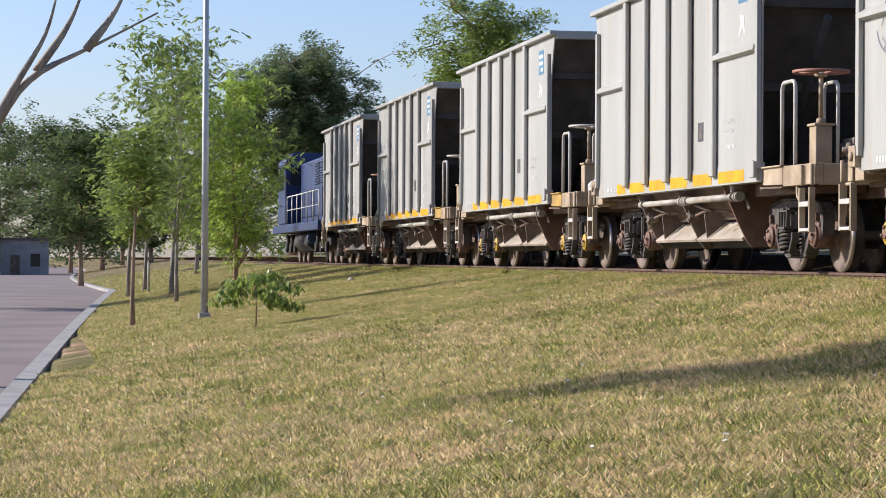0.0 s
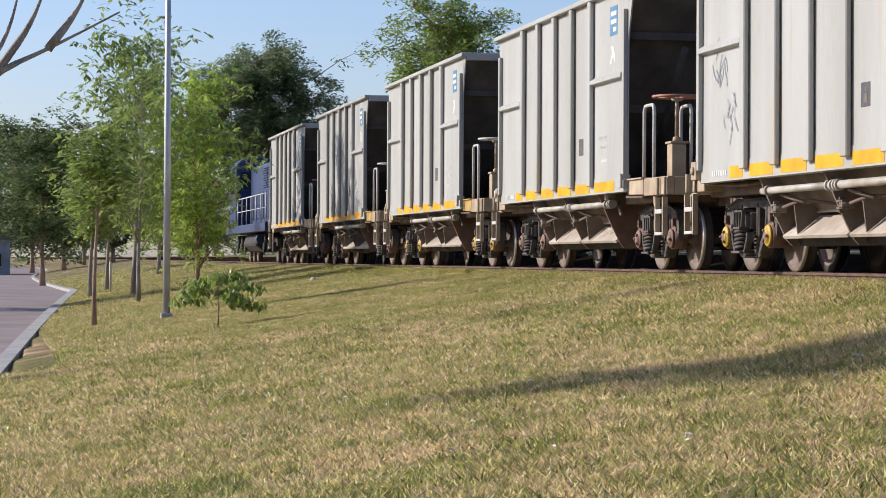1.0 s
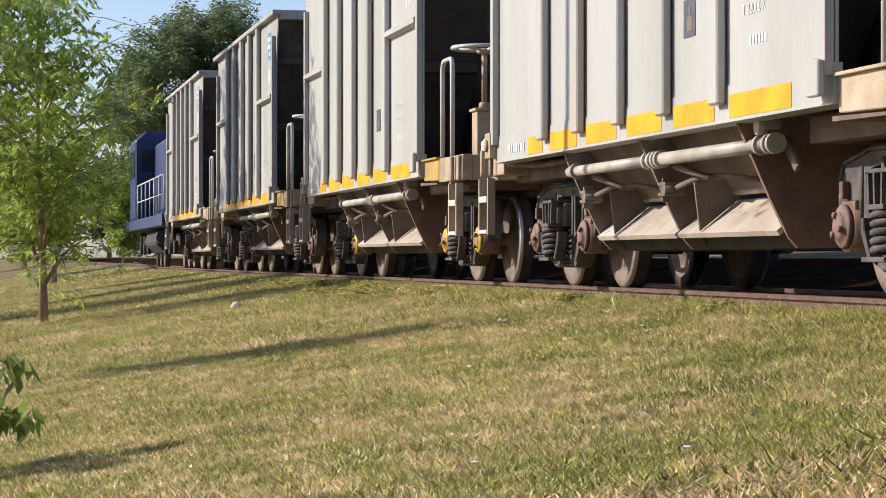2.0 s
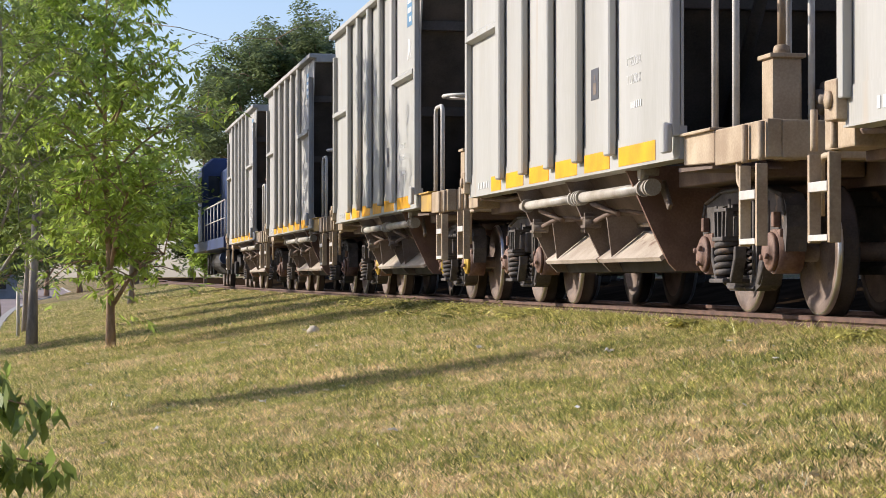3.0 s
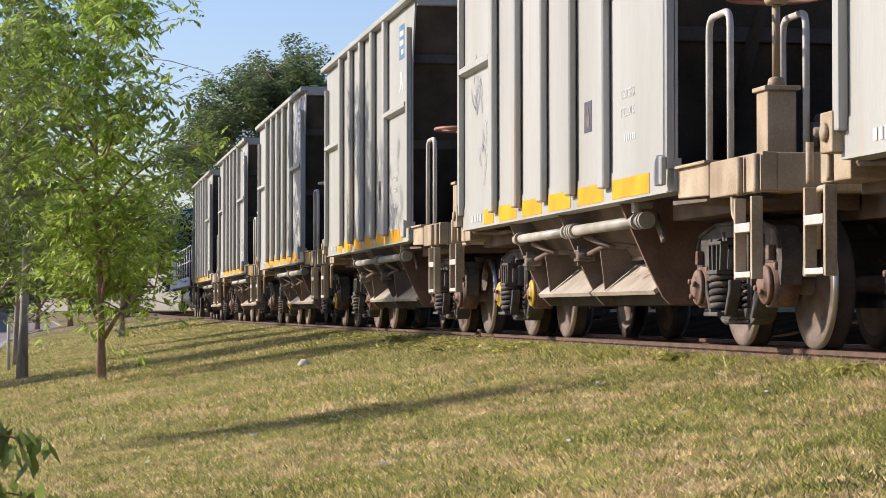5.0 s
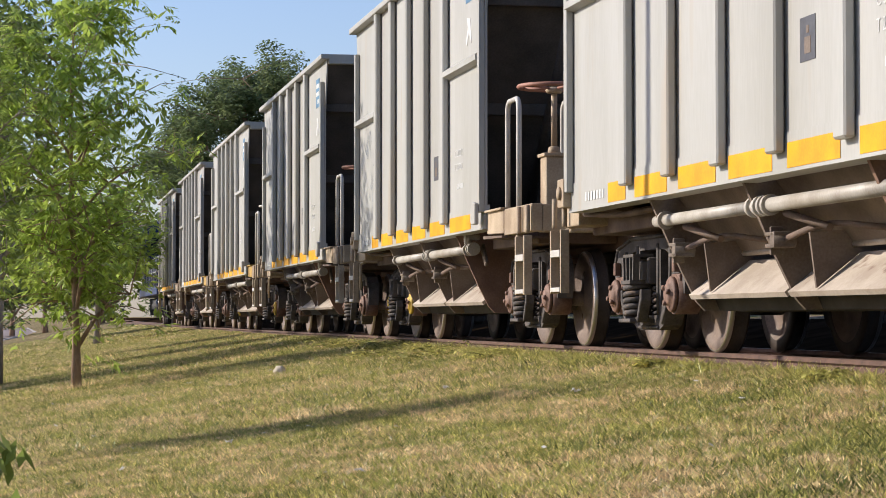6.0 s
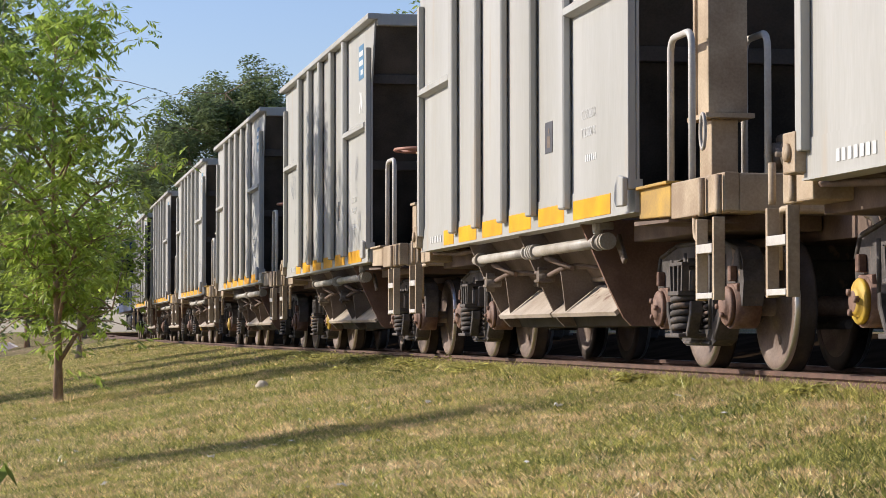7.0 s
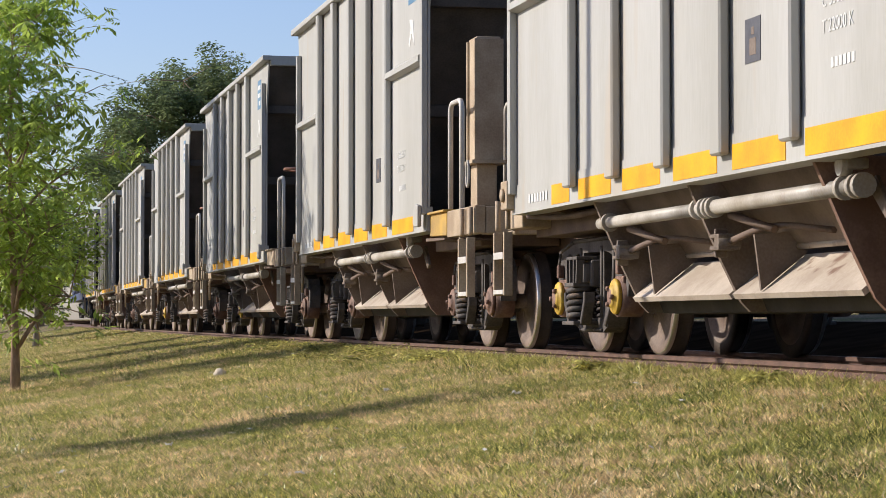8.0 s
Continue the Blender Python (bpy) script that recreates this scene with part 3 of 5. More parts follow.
    part("underframe", bm, M_UNDER, wagon, "dusty brown steel underframe")
    # blocks added above the bogies to keep low sun off the far wheels
    for y in (0.42, 7.82):
        for x0, x1 in ((-1.02, -0.31), (0.31, 1.02)):
            bm = bmesh.new()
            box(bm, (x0, y - 1.0, 0.90), (x1, y + 1.0, 1.06), 0.01)
            part("shade_block", bm, M_UNDER, wagon)
    bm = bmesh.new()
    box(bm, (-1.24, -1.75, 0.96), (1.24, -1.55, 1.19), 0.012)
    box(bm, (-1.33, -1.75, 0.965), (-1.241, -0.62, 1.195), 0.008)
    box(bm, (1.241, -1.75, 0.965), (1.33, -0.62, 1.195), 0.008)
    part("headstock", bm, M_CREAM, wagon, "cream painted end beam, scuffed")
    bm = bmesh.new()
    box(bm, (-1.25, BODY + 0.02, 0.96), (1.25, BODY + 0.52, 1.19), 0.012)
    part("headstock", bm, M_CREAM, wagon, "cream painted end beam, scuffed")
    for s in (-1, 1):
        bm = bmesh.new()
        prism(bm, [(0.12, 1.0), (0.12, 1.21), (-0.615, 1.19), (-0.615, 0.985)], min(s * 1.29, s * 1.335), max(s * 1.29, s * 1.335), "x", 0.006)
        box(bm, (min(s * 1.24, s * 1.365), -0.62, 1.192), (max(s * 1.24, s * 1.365), 0.12, 1.212), 0.004)
        part("gusset", bm, M_GUSSET if not rusty else M_CREAM, wagon, "dirty painted gusset plate")
        bm = bmesh.new()
        prism(bm, [(0.12, 0.955), (0.12, 0.983), (-0.70, 0.962), (-0.70, 0.945)], min(s * 0.9, s * 1.37), max(s * 0.9, s * 1.37), "x")
        part("platform_edge", bm, M_UNDER, wagon)
        bm = bmesh.new()
        prism(bm, [(0.13, 1.09), (0.30, 1.09), (0.35, 1.13), (0.33, 1.24), (0.24, 1.30), (0.13, 1.28)], min(s * (HALF + 0.061), s * (HALF + 0.10)), max(s * (HALF + 0.061), s * (HALF + 0.10)), "x", 0.008)
        part("jacking_pad", bm, body_mat, wagon)
        bm = bmesh.new()
        box(bm, (min(s * 1.3, s * 1.42), B1 - 0.03, SILL + 0.03), (max(s * 1.3, s * 1.42), B1 + 0.17, SILL + 0.25), 0.01)
        lathe(bm, [(0, 0.05), (s * 0.02, 0.05), (s * 0.02, 0)], (s * 1.42, B1 + 0.07, SILL + 0.14), 12)
        part("roping_bracket", bm, M_CREAM, wagon)
        # hanging foot steps
        for y in (-1.55, BODY + 0.20):
            x = s * 1.36
            for yy in (y - 0.17, y + 0.17):
                bm = bmesh.new()
                tube(bm, [(x, yy, 1.18), (x, yy, 0.98), (x, yy, 0.95)], 0.022, 6)
                box(bm, (x - 0.034, yy - 0.018, 0.44), (x + 0.034, yy + 0.018, 0.93), 0.004)
                part("step_hanger", bm, M_CREAM, wagon)
            for z in (0.45, 0.72):
                bm = bmesh.new()
                box(bm, (x - 0.04, y - 0.16, z), (x + 0.04, y + 0.16, z + 0.035 + 0.02 * (z > 0.5)), 0.004)
                part("foot_step", bm, M_RIM, wagon, "pale painted foot step")
    # bent pipes under the end beams
    for s in (-1, 1):
        bm = bmesh.new()
        tube(bm, bent([(s * 1.29, -1.02, 0.97), (s * 1.29, -1.02, 0.84), (s * 1.29, -1.12, 0.80), (s * 1.29, -1.20, 0.86)], 0.06), 0.02, 7)
        part("pipe_hook", bm, M_CREAM, wagon)
        bm = bmesh.new()
        tube(bm, bent([(s * 1.2, BODY + 0.40, 0.94), (s * 1.2, BODY + 0.72, 0.94), (s * 1.2, BODY + 0.72, 0.60)], 0.06), 0.02, 7)
        part("drop_pipe", bm, M_CREAM, wagon)
    # coupler, brake hose and handrails
    for y0, y1 in ((-1.75, -2.18), (BODY + 0.5, BODY + 0.88)):
        d = 1 if y1 > y0 else -1
        bm = bmesh.new()
        box(bm, (-0.10, min(y0, y1 - 0.12 * d), 0.74), (0.10, max(y0, y1 - 0.12 * d), 0.94), 0.02)
        prism(bm, [(-0.16, y1 - 0.16 * d), (0.13, y1 - 0.16 * d), (0.17, y1), (0.03, y1 - 0.02 * d), (-0.05, y1 + 0.08 * d), (-0.15, y1 + 0.08 * d)], 0.68, 0.98, "z", 0.012)
        part("coupler", bm, M_BOGIE, wagon)
        bm = bmesh.new()
        tube(bm, bent([(-0.45, y0, 0.95), (-0.45, y0 + 0.14 * d, 0.93), (-0.43, y0 + 0.2 * d, 0.62), (-0.30, y0 + 0.30 * d, 0.55)], 0.12), 0.026, 8)
        part("brake_hose", bm, M_CREAM, wagon)
    for x in (-1.22, -0.72, 0.72, 1.22):
        bm = bmesh.new()
        tube(bm, bent([(x, -0.24, 1.0), (x, -0.24, 2.16), (x, -0.72, 2.16), (x, -0.72, 1.0)], 0.11), 0.024, 8)
        part("handrail", bm, M_RIM, wagon, "bent pale handrail")
    bm = bmesh.new()
    tube(bm, bent([(-1.12, BODY + 0.2, 1.15), (-1.12, BODY + 0.2, 2.05), (-0.5, BODY + 0.2, 2.05), (-0.5, BODY + 0.2, 1.15)], 0.1), 0.022, 8)
    part("handrail", bm, M_RIM, wagon, "bent pale handrail")
    if wheel:
        bm = bmesh.new()
        bx, by = -0.88, -0.60
        box(bm, (bx - 0.10, by - 0.12, 1.0), (bx + 0.10, by + 0.12, 1.66), 0.02)
        box(bm, (bx - 0.12, by - 0.14, 1.655), (bx + 0.12, by + 0.14, 1.685), 0.006)
        tube(bm, [(bx, by, 1.68), (bx, by, 1.74), (bx, by, 1.75)], [0.06, 0.05, 0.03], 10)
        tube(bm, [(bx, by, 1.72), (bx, by, 2.26)], 0.028, 8)
        tube(bm, [(bx + 0.05 * math.cos(a), by + 0.05 * math.sin(a), 2.24) for a in (math.pi * k / 5 for k in range(10))], 0.03, 6, closed=True)
        part("brake_stand", bm, M_CREAM, wagon, "cream hand brake column")
        bm = bmesh.new()
        tube(bm, [(bx + 0.31 * math.cos(a), by + 0.31 * math.sin(a), 2.27) for a in (math.pi * k / 14 for k in range(28))], 0.021, 6, closed=True)
        for k in range(5):
            a = 2 * math.pi * k / 5
            tube(bm, [(bx, by, 2.25), (bx + 0.31 * math.cos(a), by + 0.31 * math.sin(a), 2.27)], 0.013, 5)
        part("hand_brake_wheel", bm, M_REDWHEEL if rusty else M_RIM, wagon, "spoked hand brake wheel")
    bm = bmesh.new()
    box(bm, (-0.62, -0.95, 1.0), (-0.28, -0.55, 1.52), 0.03)
    for y in (-0.88, -0.66):
        lathe(bm, [(0, 0.085), (-0.05, 0.08), (-0.06, 0.03), (-0.10, 0.03), (-0.10, 0)], (-0.62, y, 1.38), 14)
    part("brake_valve", bm, M_CLEVIS, wagon, "dusty air brake valve")
    bm = bmesh.new()
    tube(bm, [(0.2, -1.4, 1.35), (0.2, -0.6, 1.35)], 0.16, 12)
    part("brake_cylinder", bm, M_UNDER, wagon)
    # discharge chutes under the body
    for s in (-1, 1):
        for k, y in enumerate((1.95, 4.05, 6.15)):
            bm = bmesh.new()
            prism(bm, [(s * 1.30, 1.085), (s * 1.08, 0.60), (s * 0.96, 0.36), (s * 0.90, 0.30), (s * 0.003, 0.30), (s * 0.003, 1.085)], y - 0.02, y + 0.02, "y")
            part("chute_plate", bm, M_RUST if k == 0 else M_PLATE, wagon, "dusty gusset plate of the chute")
        for a, b in ((1.98, 4.02), (4.08, 6.12)):
            bm = bmesh.new()
            prism(bm, [(s * 1.10, 1.08), (s * 1.07, 1.08), (s * 0.74, 0.66), (s * 0.78, 0.66)], a, b, "y")
            part("chute_side", bm, M_PLATE, wagon)
            bm = bmesh.new()
            prism(bm, [(s * 0.70, 0.62), (s * 0.74, 0.63), (s * 1.02, 0.405), (s * 1.00, 0.375)], a, b, "y")
            part("chute_door", bm, M_DOOR, wagon, "dusty cream discharge door")
            bm = bmesh.new()
            prism(bm, [(s * 0.86, 0.44), (s * 0.80, 0.30), (s * 0.60, 0.29), (s * 0.66, 0.60)], a, b, "y")
            part("chute_lip", bm, M_DARK, wagon)
            # a small web beside the leading plate, carrying the door's hinge
            bm = bmesh.new()
            prism(bm, [(s * 1.06, 0.74), (s * 1.02, 0.42), (s * 0.74, 0.64), (s * 0.80, 0.76)], b - 0.52, b - 0.495, "y")
            part("hinge_web", bm, M_PLATE, wagon)
            bm = bmesh.new()
            tube(bm, [(s * 0.79, a, 0.675), (s * 0.79, b - 0.5, 0.675)], 0.02, 6)
            part("hinge_rod", bm, M_DOOR, wagon)
            # clevis, toggle and straps of the door gear
            bm = bmesh.new()
            for dz in (0.66, 0.73):
                box(bm, (min(s * 1.04, s * 1.17), b - 0.20, dz), (max(s * 1.04, s * 1.17), b - 0.03, dz + 0.025), 0.006)
            lathe(bm, [(0, 0.045), (s * 0.14, 0.045)], (s * 1.03, b - 0.16, 0.705), 10)
            box(bm, (min(s * 1.06, s * 1.14), b - 0.05, 0.62), (max(s * 1.06, s * 1.14), b - 0.021, 0.79), 0.008)
            part("clevis", bm, M_CLEVIS, wagon, "dusty forged clevis")
            bm = bmesh.new()
            tube(bm, bent([(s * 1.10, b - 0.16, 0.705), (s * 1.0, b - 0.62, 0.80), (s * 0.86, b - 1.25, 0.74)], 0.25), 0.02, 6)
            tube(bm, [(s * 1.13, b - 0.30, 0.86), (s * 1.02, b - 0.75, 0.76)], 0.024, 6)
            part("door_lever", bm, M_UNDER, wagon)
        bm = bmesh.new()
        tube(bm, [(s * 1.19, 1.55, 0.91), (s * 1.19, 4.15, 0.91)], 0.044, 12)
        tube(bm, [(s * 1.19, 4.15, 0.91), (s * 1.19, 6.3, 0.91)], 0.04, 12)
        part("operating_shaft", bm, M_PIPE, wagon, "pale grey round operating shaft")
        for y in (1.50, 1.58, 1.74, 3.80, 3.88, 3.97, 4.10, 6.06):
            bm = bmesh.new()
            lathe(bm, [(0, 0.063), (0.04, 0.063)], (0, 0, 0), 14)
            bmesh.ops.transform(bm, matrix=pose(s * 1.19, y, 0.91, 0, 0, 90), verts=bm.verts)
            part("shaft_collar", bm, M_PIPE, wagon)
        bm = bmesh.new()
        prism(bm, [(1.62, 0.97), (1.70, 0.90), (1.48, 0.74), (1.42, 0.78)], min(s * 1.06, s * 1.09), max(s * 1.06, s * 1.09), "x", 0.006)
        part("crank_arm", bm, M_PLATE, wagon)
        bm = bmesh.new()
        lathe(bm, [(-0.03, 0.055), (0.03, 0.055), (0.035, 0.03), (0.035, 0.0)], (s * 1.21, 1.72, 1.02), 10)
        box(bm, (min(s * 1.1, s * 1.22), 1.66, 1.0), (max(s * 1.1, s * 1.22), 1.78, 1.055), 0.01)
        part("shaft_hanger", bm, M_PIPE, wagon)
    for s in (-1, 1):
        bm = bmesh.new()
        tube(bm, bent([(s * 1.2, BODY + 0.05, 1.05), (s * 1.15, 7.4, 1.0), (s * 1.1, 6.4, 1.02)], 0.3), 0.025, 6)
        part("brake_pipe", bm, M_UNDER, wagon)
    wheels = build_bogie(wagon, 0.42, yellow_caps[0]) + build_bogie(wagon, 7.82, yellow_caps[1])
    return wagon, wheels


# ---- the train: eight wagons and a locomotive ----
SPEED = 5.656
START = -1.752 - 4 * SPEED


def travel(t):
    """How far the train has gone: it gathers speed in the first second."""
    return SPEED * t + 1.4 * max(0.0, 1.0 - t) ** 2


def rear_at(i, t):
    return START + i * PITCH + travel(t)


def wagon_pose(i, t):
    """Both bogies stand on the track, the body lies along the line between them."""
    y = rear_at(i, t)
    ya, yb = y + 0.42, y + 7.82
    xa, xb = bend(ya), bend(yb)
    a = math.atan2(xb - xa, yb - ya)
    return pose(TRACK_X + xa - 0.42 * math.sin(a), ya - 0.42 * math.cos(a), 0, 0, 0, -math.degrees(a))


NO, BOTH = (False, False), (True, True)
TRAIN = [
    (-2, M_BODY, (NO, NO), False, "pale grey hopper wagon with yellow sill strips"),
    (-1, M_BODY, (NO, BOTH), False, "pale grey hopper wagon with yellow sill strips"),
    (0, M_BODY, (NO, NO), False, "pale grey hopper wagon with tall rear brake post"),
    (1, M_BODY, (NO, BOTH), True, "pale grey hopper wagon with scrawled paint marks"),
    (2, M_BODY, (NO, NO), True, "pale grey hopper wagon with faded red brake wheel"),
    (3, M_BODY, (BOTH, BOTH), False, "pale grey hopper wagon with yellow axle caps"),
    # the two leading wagons carry tree shade in their greyer paint
    (4, M_BODY_SHADE, (NO, NO), False, "dusty hopper wagon, greyed for shade, behind the locomotive's first wagon"),
    (5, M_BODY_SHADE, (NO, NO), True, "weathered hopper wagon, greyed for shade, coupled to the locomotive"),
]
WAGONS = []
for number, body, caps, rusty, words in TRAIN:
    w, ws = build_wagon(body, caps, rusty, number != 0)
    tagged(w, words, "hopper wagon", "wagons of the train")
    WAGONS.append((number, w, ws))


def scrawl(wagon):
    """Loose strokes of dark spray paint on the leading panel of the side."""
    rng = random.Random(5)
    for k in range(18):
        bm = bmesh.new()
        if k < 9:
            y, z = BODY - rng.uniform(0.55, 1.15), rng.uniform(2.25, 2.9)
        else:
            y, z = BODY - rng.uniform(1.0, 1.5), rng.uniform(1.6, 2.1)
        pts = []
        way = rng.uniform(-0.11, 0.11)
        for j in range(rng.choice((3, 3, 4))):
            pts.append((-HALF - 0.004 - 0.0006 * k, y + way * j + rng.uniform(-0.05, 0.05), z - 0.085 * j + rng.uniform(-0.03, 0.03)))
        pts = bent(pts, 0.08, 3)
        for a, b in zip(pts, pts[1:]):
            d = Vector((0, b.y - a.y, b.z - a.z))
            if d.length < 1e-4:
                continue
            q = Vector((0, -d.z, d.y)).normalized() * 0.0085
            bm.faces.new([bm.verts.new(v) for v in (a + q, b + q, b - q, a - q)])
        part("paint_stroke", bm, M_SPRAY, wagon, "thin grey spray stroke")


def tall_post(wagon):
    """The high box-section post that stands on the rear platform of one wagon."""
    bm = bmesh.new()
    box(bm, (-1.08, -0.66, 1.641), (-0.86, -0.36, 2.72), 0.012)
    for y in (-0.66, -0.36):
        box(bm, (-1.10, y - 0.02, 1.641), (-0.84, y + 0.02, 2.70), 0.006)
    part("brake_post", bm, M_CREAM, wagon, "tall dusty cream brake post")
    bm = bmesh.new()
    box(bm, (-1.07, -0.64, 1.24), (-0.89, -0.38, 1.609), 0.012)
    part("post_pedestal", bm, M_CREAM, wagon)
    bm = bmesh.new()
    box(bm, (-1.12, -0.74, 1.0), (-0.80, -0.30, 1.239), 0.012)
    part("post_foot", bm, M_CREAM, wagon)
    bm = bmesh.new()
    box(bm, (-1.13, -0.73, 1.61), (-0.81, -0.31, 1.64))
    part("post_flange", bm, M_CREAM, wagon)
    bm = bmesh.new()
    tube(bm, [(-1.22, -0.95 + 0.05 * math.cos(a), 1.5 + 0.11 * math.sin(a)) for a in (math.pi * k / 8 for k in range(16))], 0.012, 6, closed=True)
    part("release_ring", bm, M_PIPE, wagon)


def rag(wagon):
    """A white cloth bundled on the end beam."""
    bm = bmesh.new()
    bmesh.ops.create_icosphere(bm, subdivisions=3, radius=0.11)
    for v in bm.verts:
        v.co *= 1 + 0.5 * noise.noise(v.co * 14)
        v.co += Vector((-1.0, -1.6, 1.27))
    part("rag", bm, M_PAPER, wagon, "bundled white rag")


for number, w, ws in WAGONS:
    if number == 3:
        rag(w)
    if number == 1:
        scrawl(w)
    if number == 0:
        tall_post(w)


def build_locomotive():
    loco = new("locomotive")
    L = 14.5
    bm = bmesh.new()
    box(bm, (-1.40, 0.0, 1.0), (1.40, L, 1.28), 0.02)
    part("footplate", bm, M_LOCO, loco)
    bm = bmesh.new()
    box(bm, (-0.85, 0.9, 1.29), (0.85, 10.2, 3.35), 0.09)
    part("long_hood", bm, M_LOCO, loco, "deep blue engine hood")
    for s in (-1, 1):
        for k in range(8):
            bm = bmesh.new()
            y = 1.2 + 1.1 * k
            box(bm, (min(s * 0.852, s * 0.88), y, 1.5), (max(s * 0.852, s * 0.88), y + 0.9, 2.4), 0.01)
            part("hood_door", bm, M_LOCO, loco)
        for k in range(3):
            bm = bmesh.new()
            y = 1.3 + 1.5 * k
            for j in range(9):
                z = 2.5 + 0.08 * j
                prism(bm, [(s * 0.852, z), (s * 0.90, z + 0.01), (s * 0.90, z + 0.03), (s * 0.852, z + 0.06)], y, y + 1.2, "y")
            part("grille", bm, M_LOCOGRILL, loco)
    bm = bmesh.new()
    prism(bm, [(-1.38, 1.29), (1.38, 1.29), (1.38, 3.45), (1.1, 3.72), (-1.1, 3.72), (-1.38, 3.45)], 10.22, 12.6, "y", 0.04)
    cab = part("cab", bm, M_LOCO, loco)
    for s in (-1, 1):
        for y in (10.5, 11.55):
            bm = bmesh.new()
            box(bm, (min(s * 1.382, s * 1.40), y, 2.45), (max(s * 1.382, s * 1.40), y + 0.85, 3.2), 0.01)
            part("window", bm, M_GLASS, cab)
    for x in (-1.2, 0.88):
        bm = bmesh.new()
        box(bm, (x, 10.2, 2.6), (x + 0.32, 10.215, 3.2), 0.004)
        part("rear_window", bm, M_GLASS, cab)
    bm = bmesh.new()
    box(bm, (-0.8, 12.62, 1.29), (0.8, 14.2, 2.7), 0.1)
    part("short_hood", bm, M_LOCO, loco)
    for y in (3.0, 5.2, 7.4):
        bm = bmesh.new()
        lathe(bm, [(0, 0.45), (0.15, 0.45), (0.15, 0.0)], (0, 0, 0), 20)
        bmesh.ops.transform(bm, matrix=pose(0, y, 3.36, 0, -90, 0), verts=bm.verts)
        part("roof_fan", bm, M_DARK, loco)
    for s in (-1, 1):
        for k in range(7):
            y = 0.3 + 1.6 * k
            bm = bmesh.new()
            tube(bm, [(s * 1.33, y, 1.28), (s * 1.33, y, 2.2)], 0.02, 6)
            part("railing_post", bm, M_RIM, loco)
        bm = bmesh.new()
        tube(bm, [(s * 1.33, 0.3, 2.2), (s * 1.33, 9.9, 2.2)], 0.02, 6)
        tube(bm, [(s * 1.33, 0.3, 1.75), (s * 1.33, 9.9, 1.75)], 0.015, 6)
        part("railing", bm, M_RIM, loco)
    bm = bmesh.new()
    prism(bm, [(-1.1, 0.95), (1.1, 0.95), (1.2, 0.6), (0.9, 0.35), (-0.9, 0.35), (-1.2, 0.6)], 5.0, 9.2, "y", 0.05)
    part("fuel_tank", bm, M_DARK, loco)
    for s in (-1, 1):
        bm = bmesh.new()
        tube(bm, [(s * 1.05, 4.75, 0.78), (s * 1.05, 2.0 + 2.4, 0.78)], 0.17, 12)
        part("air_tank", bm, M_LOCOGRILL, loco)
    wheels = []
    for c in (2.4, 11.8):
        bm = bmesh.new()
        for s in (-1, 1):
            prism(bm, [(c - 1.95, 0.55), (c - 1.9, 0.8), (c - 0.4, 0.86), (c + 0.4, 0.86), (c + 1.9, 0.8), (c + 1.95, 0.55), (c + 0.5, 0.42), (c - 0.5, 0.42)], min(s * 0.8, s * 0.95), max(s * 0.8, s * 0.95), "x", 0.02)
            for y in (c - 1.45, c, c + 1.45):
                box(bm, (min(s * 0.95, s * 1.05), y - 0.16, 0.34), (max(s * 0.95, s * 1.05), y + 0.16, 0.66), 0.03)
            for y in (c - 0.72, c + 0.72):
                tube(bm, [(s * 1.0, y, 0.45), (s * 1.0, y, 0.95)], 0.10, 10)
        part("bogie_frame", bm, M_DARK, loco)
        for y in (c - 1.45, c, c + 1.45):
            bm = bmesh.new()
            for s in (-1, 1):
                lathe(bm, [(s * 0.07, 0.1), (s * 0.05, 0.34), (s * 0.07, 0.40), (s * 0.06, 0.46), (s * -0.05, 0.465), (s * -0.07, 0.49), (s * -0.07, 0.1)], (s * 0.5, 0, 0), 28, [0, 0, 0, 1, 1, 0])
            lathe(bm, [(-0.8, 0.08), (0.8, 0.08)], (0, 0, 0), 10)
            ws = part("wheelset", bm, [M_WHEEL, M_TREAD], loco)
            ws.location = (0, y, 0.46)
            wheels.append(ws)
    bm = bmesh.new()
    box(bm, (-0.1, -0.45, 0.74), (0.1, 0.05, 0.94), 0.02)
    part("coupler", bm, M_BOGIE, loco)
    return tagged(loco, "deep blue diesel locomotive with side railings heading the train", "locomotive"), wheels


LOCO, LOCO_WHEELS = build_locomotive()
LOCO_AHEAD = 6 * PITCH - 1.75


def loco_pose(t):
    y = START + LOCO_AHEAD + travel(t)
    ya, yb = y + 2.4, y + 11.8
    a = math.atan2(bend(yb) - bend(ya), yb - ya)
    return pose(TRACK_X + bend(ya) - 2.4 * math.sin(a), ya - 2.4 * math.cos(a), 0, 0, 0, -math.degrees(a))


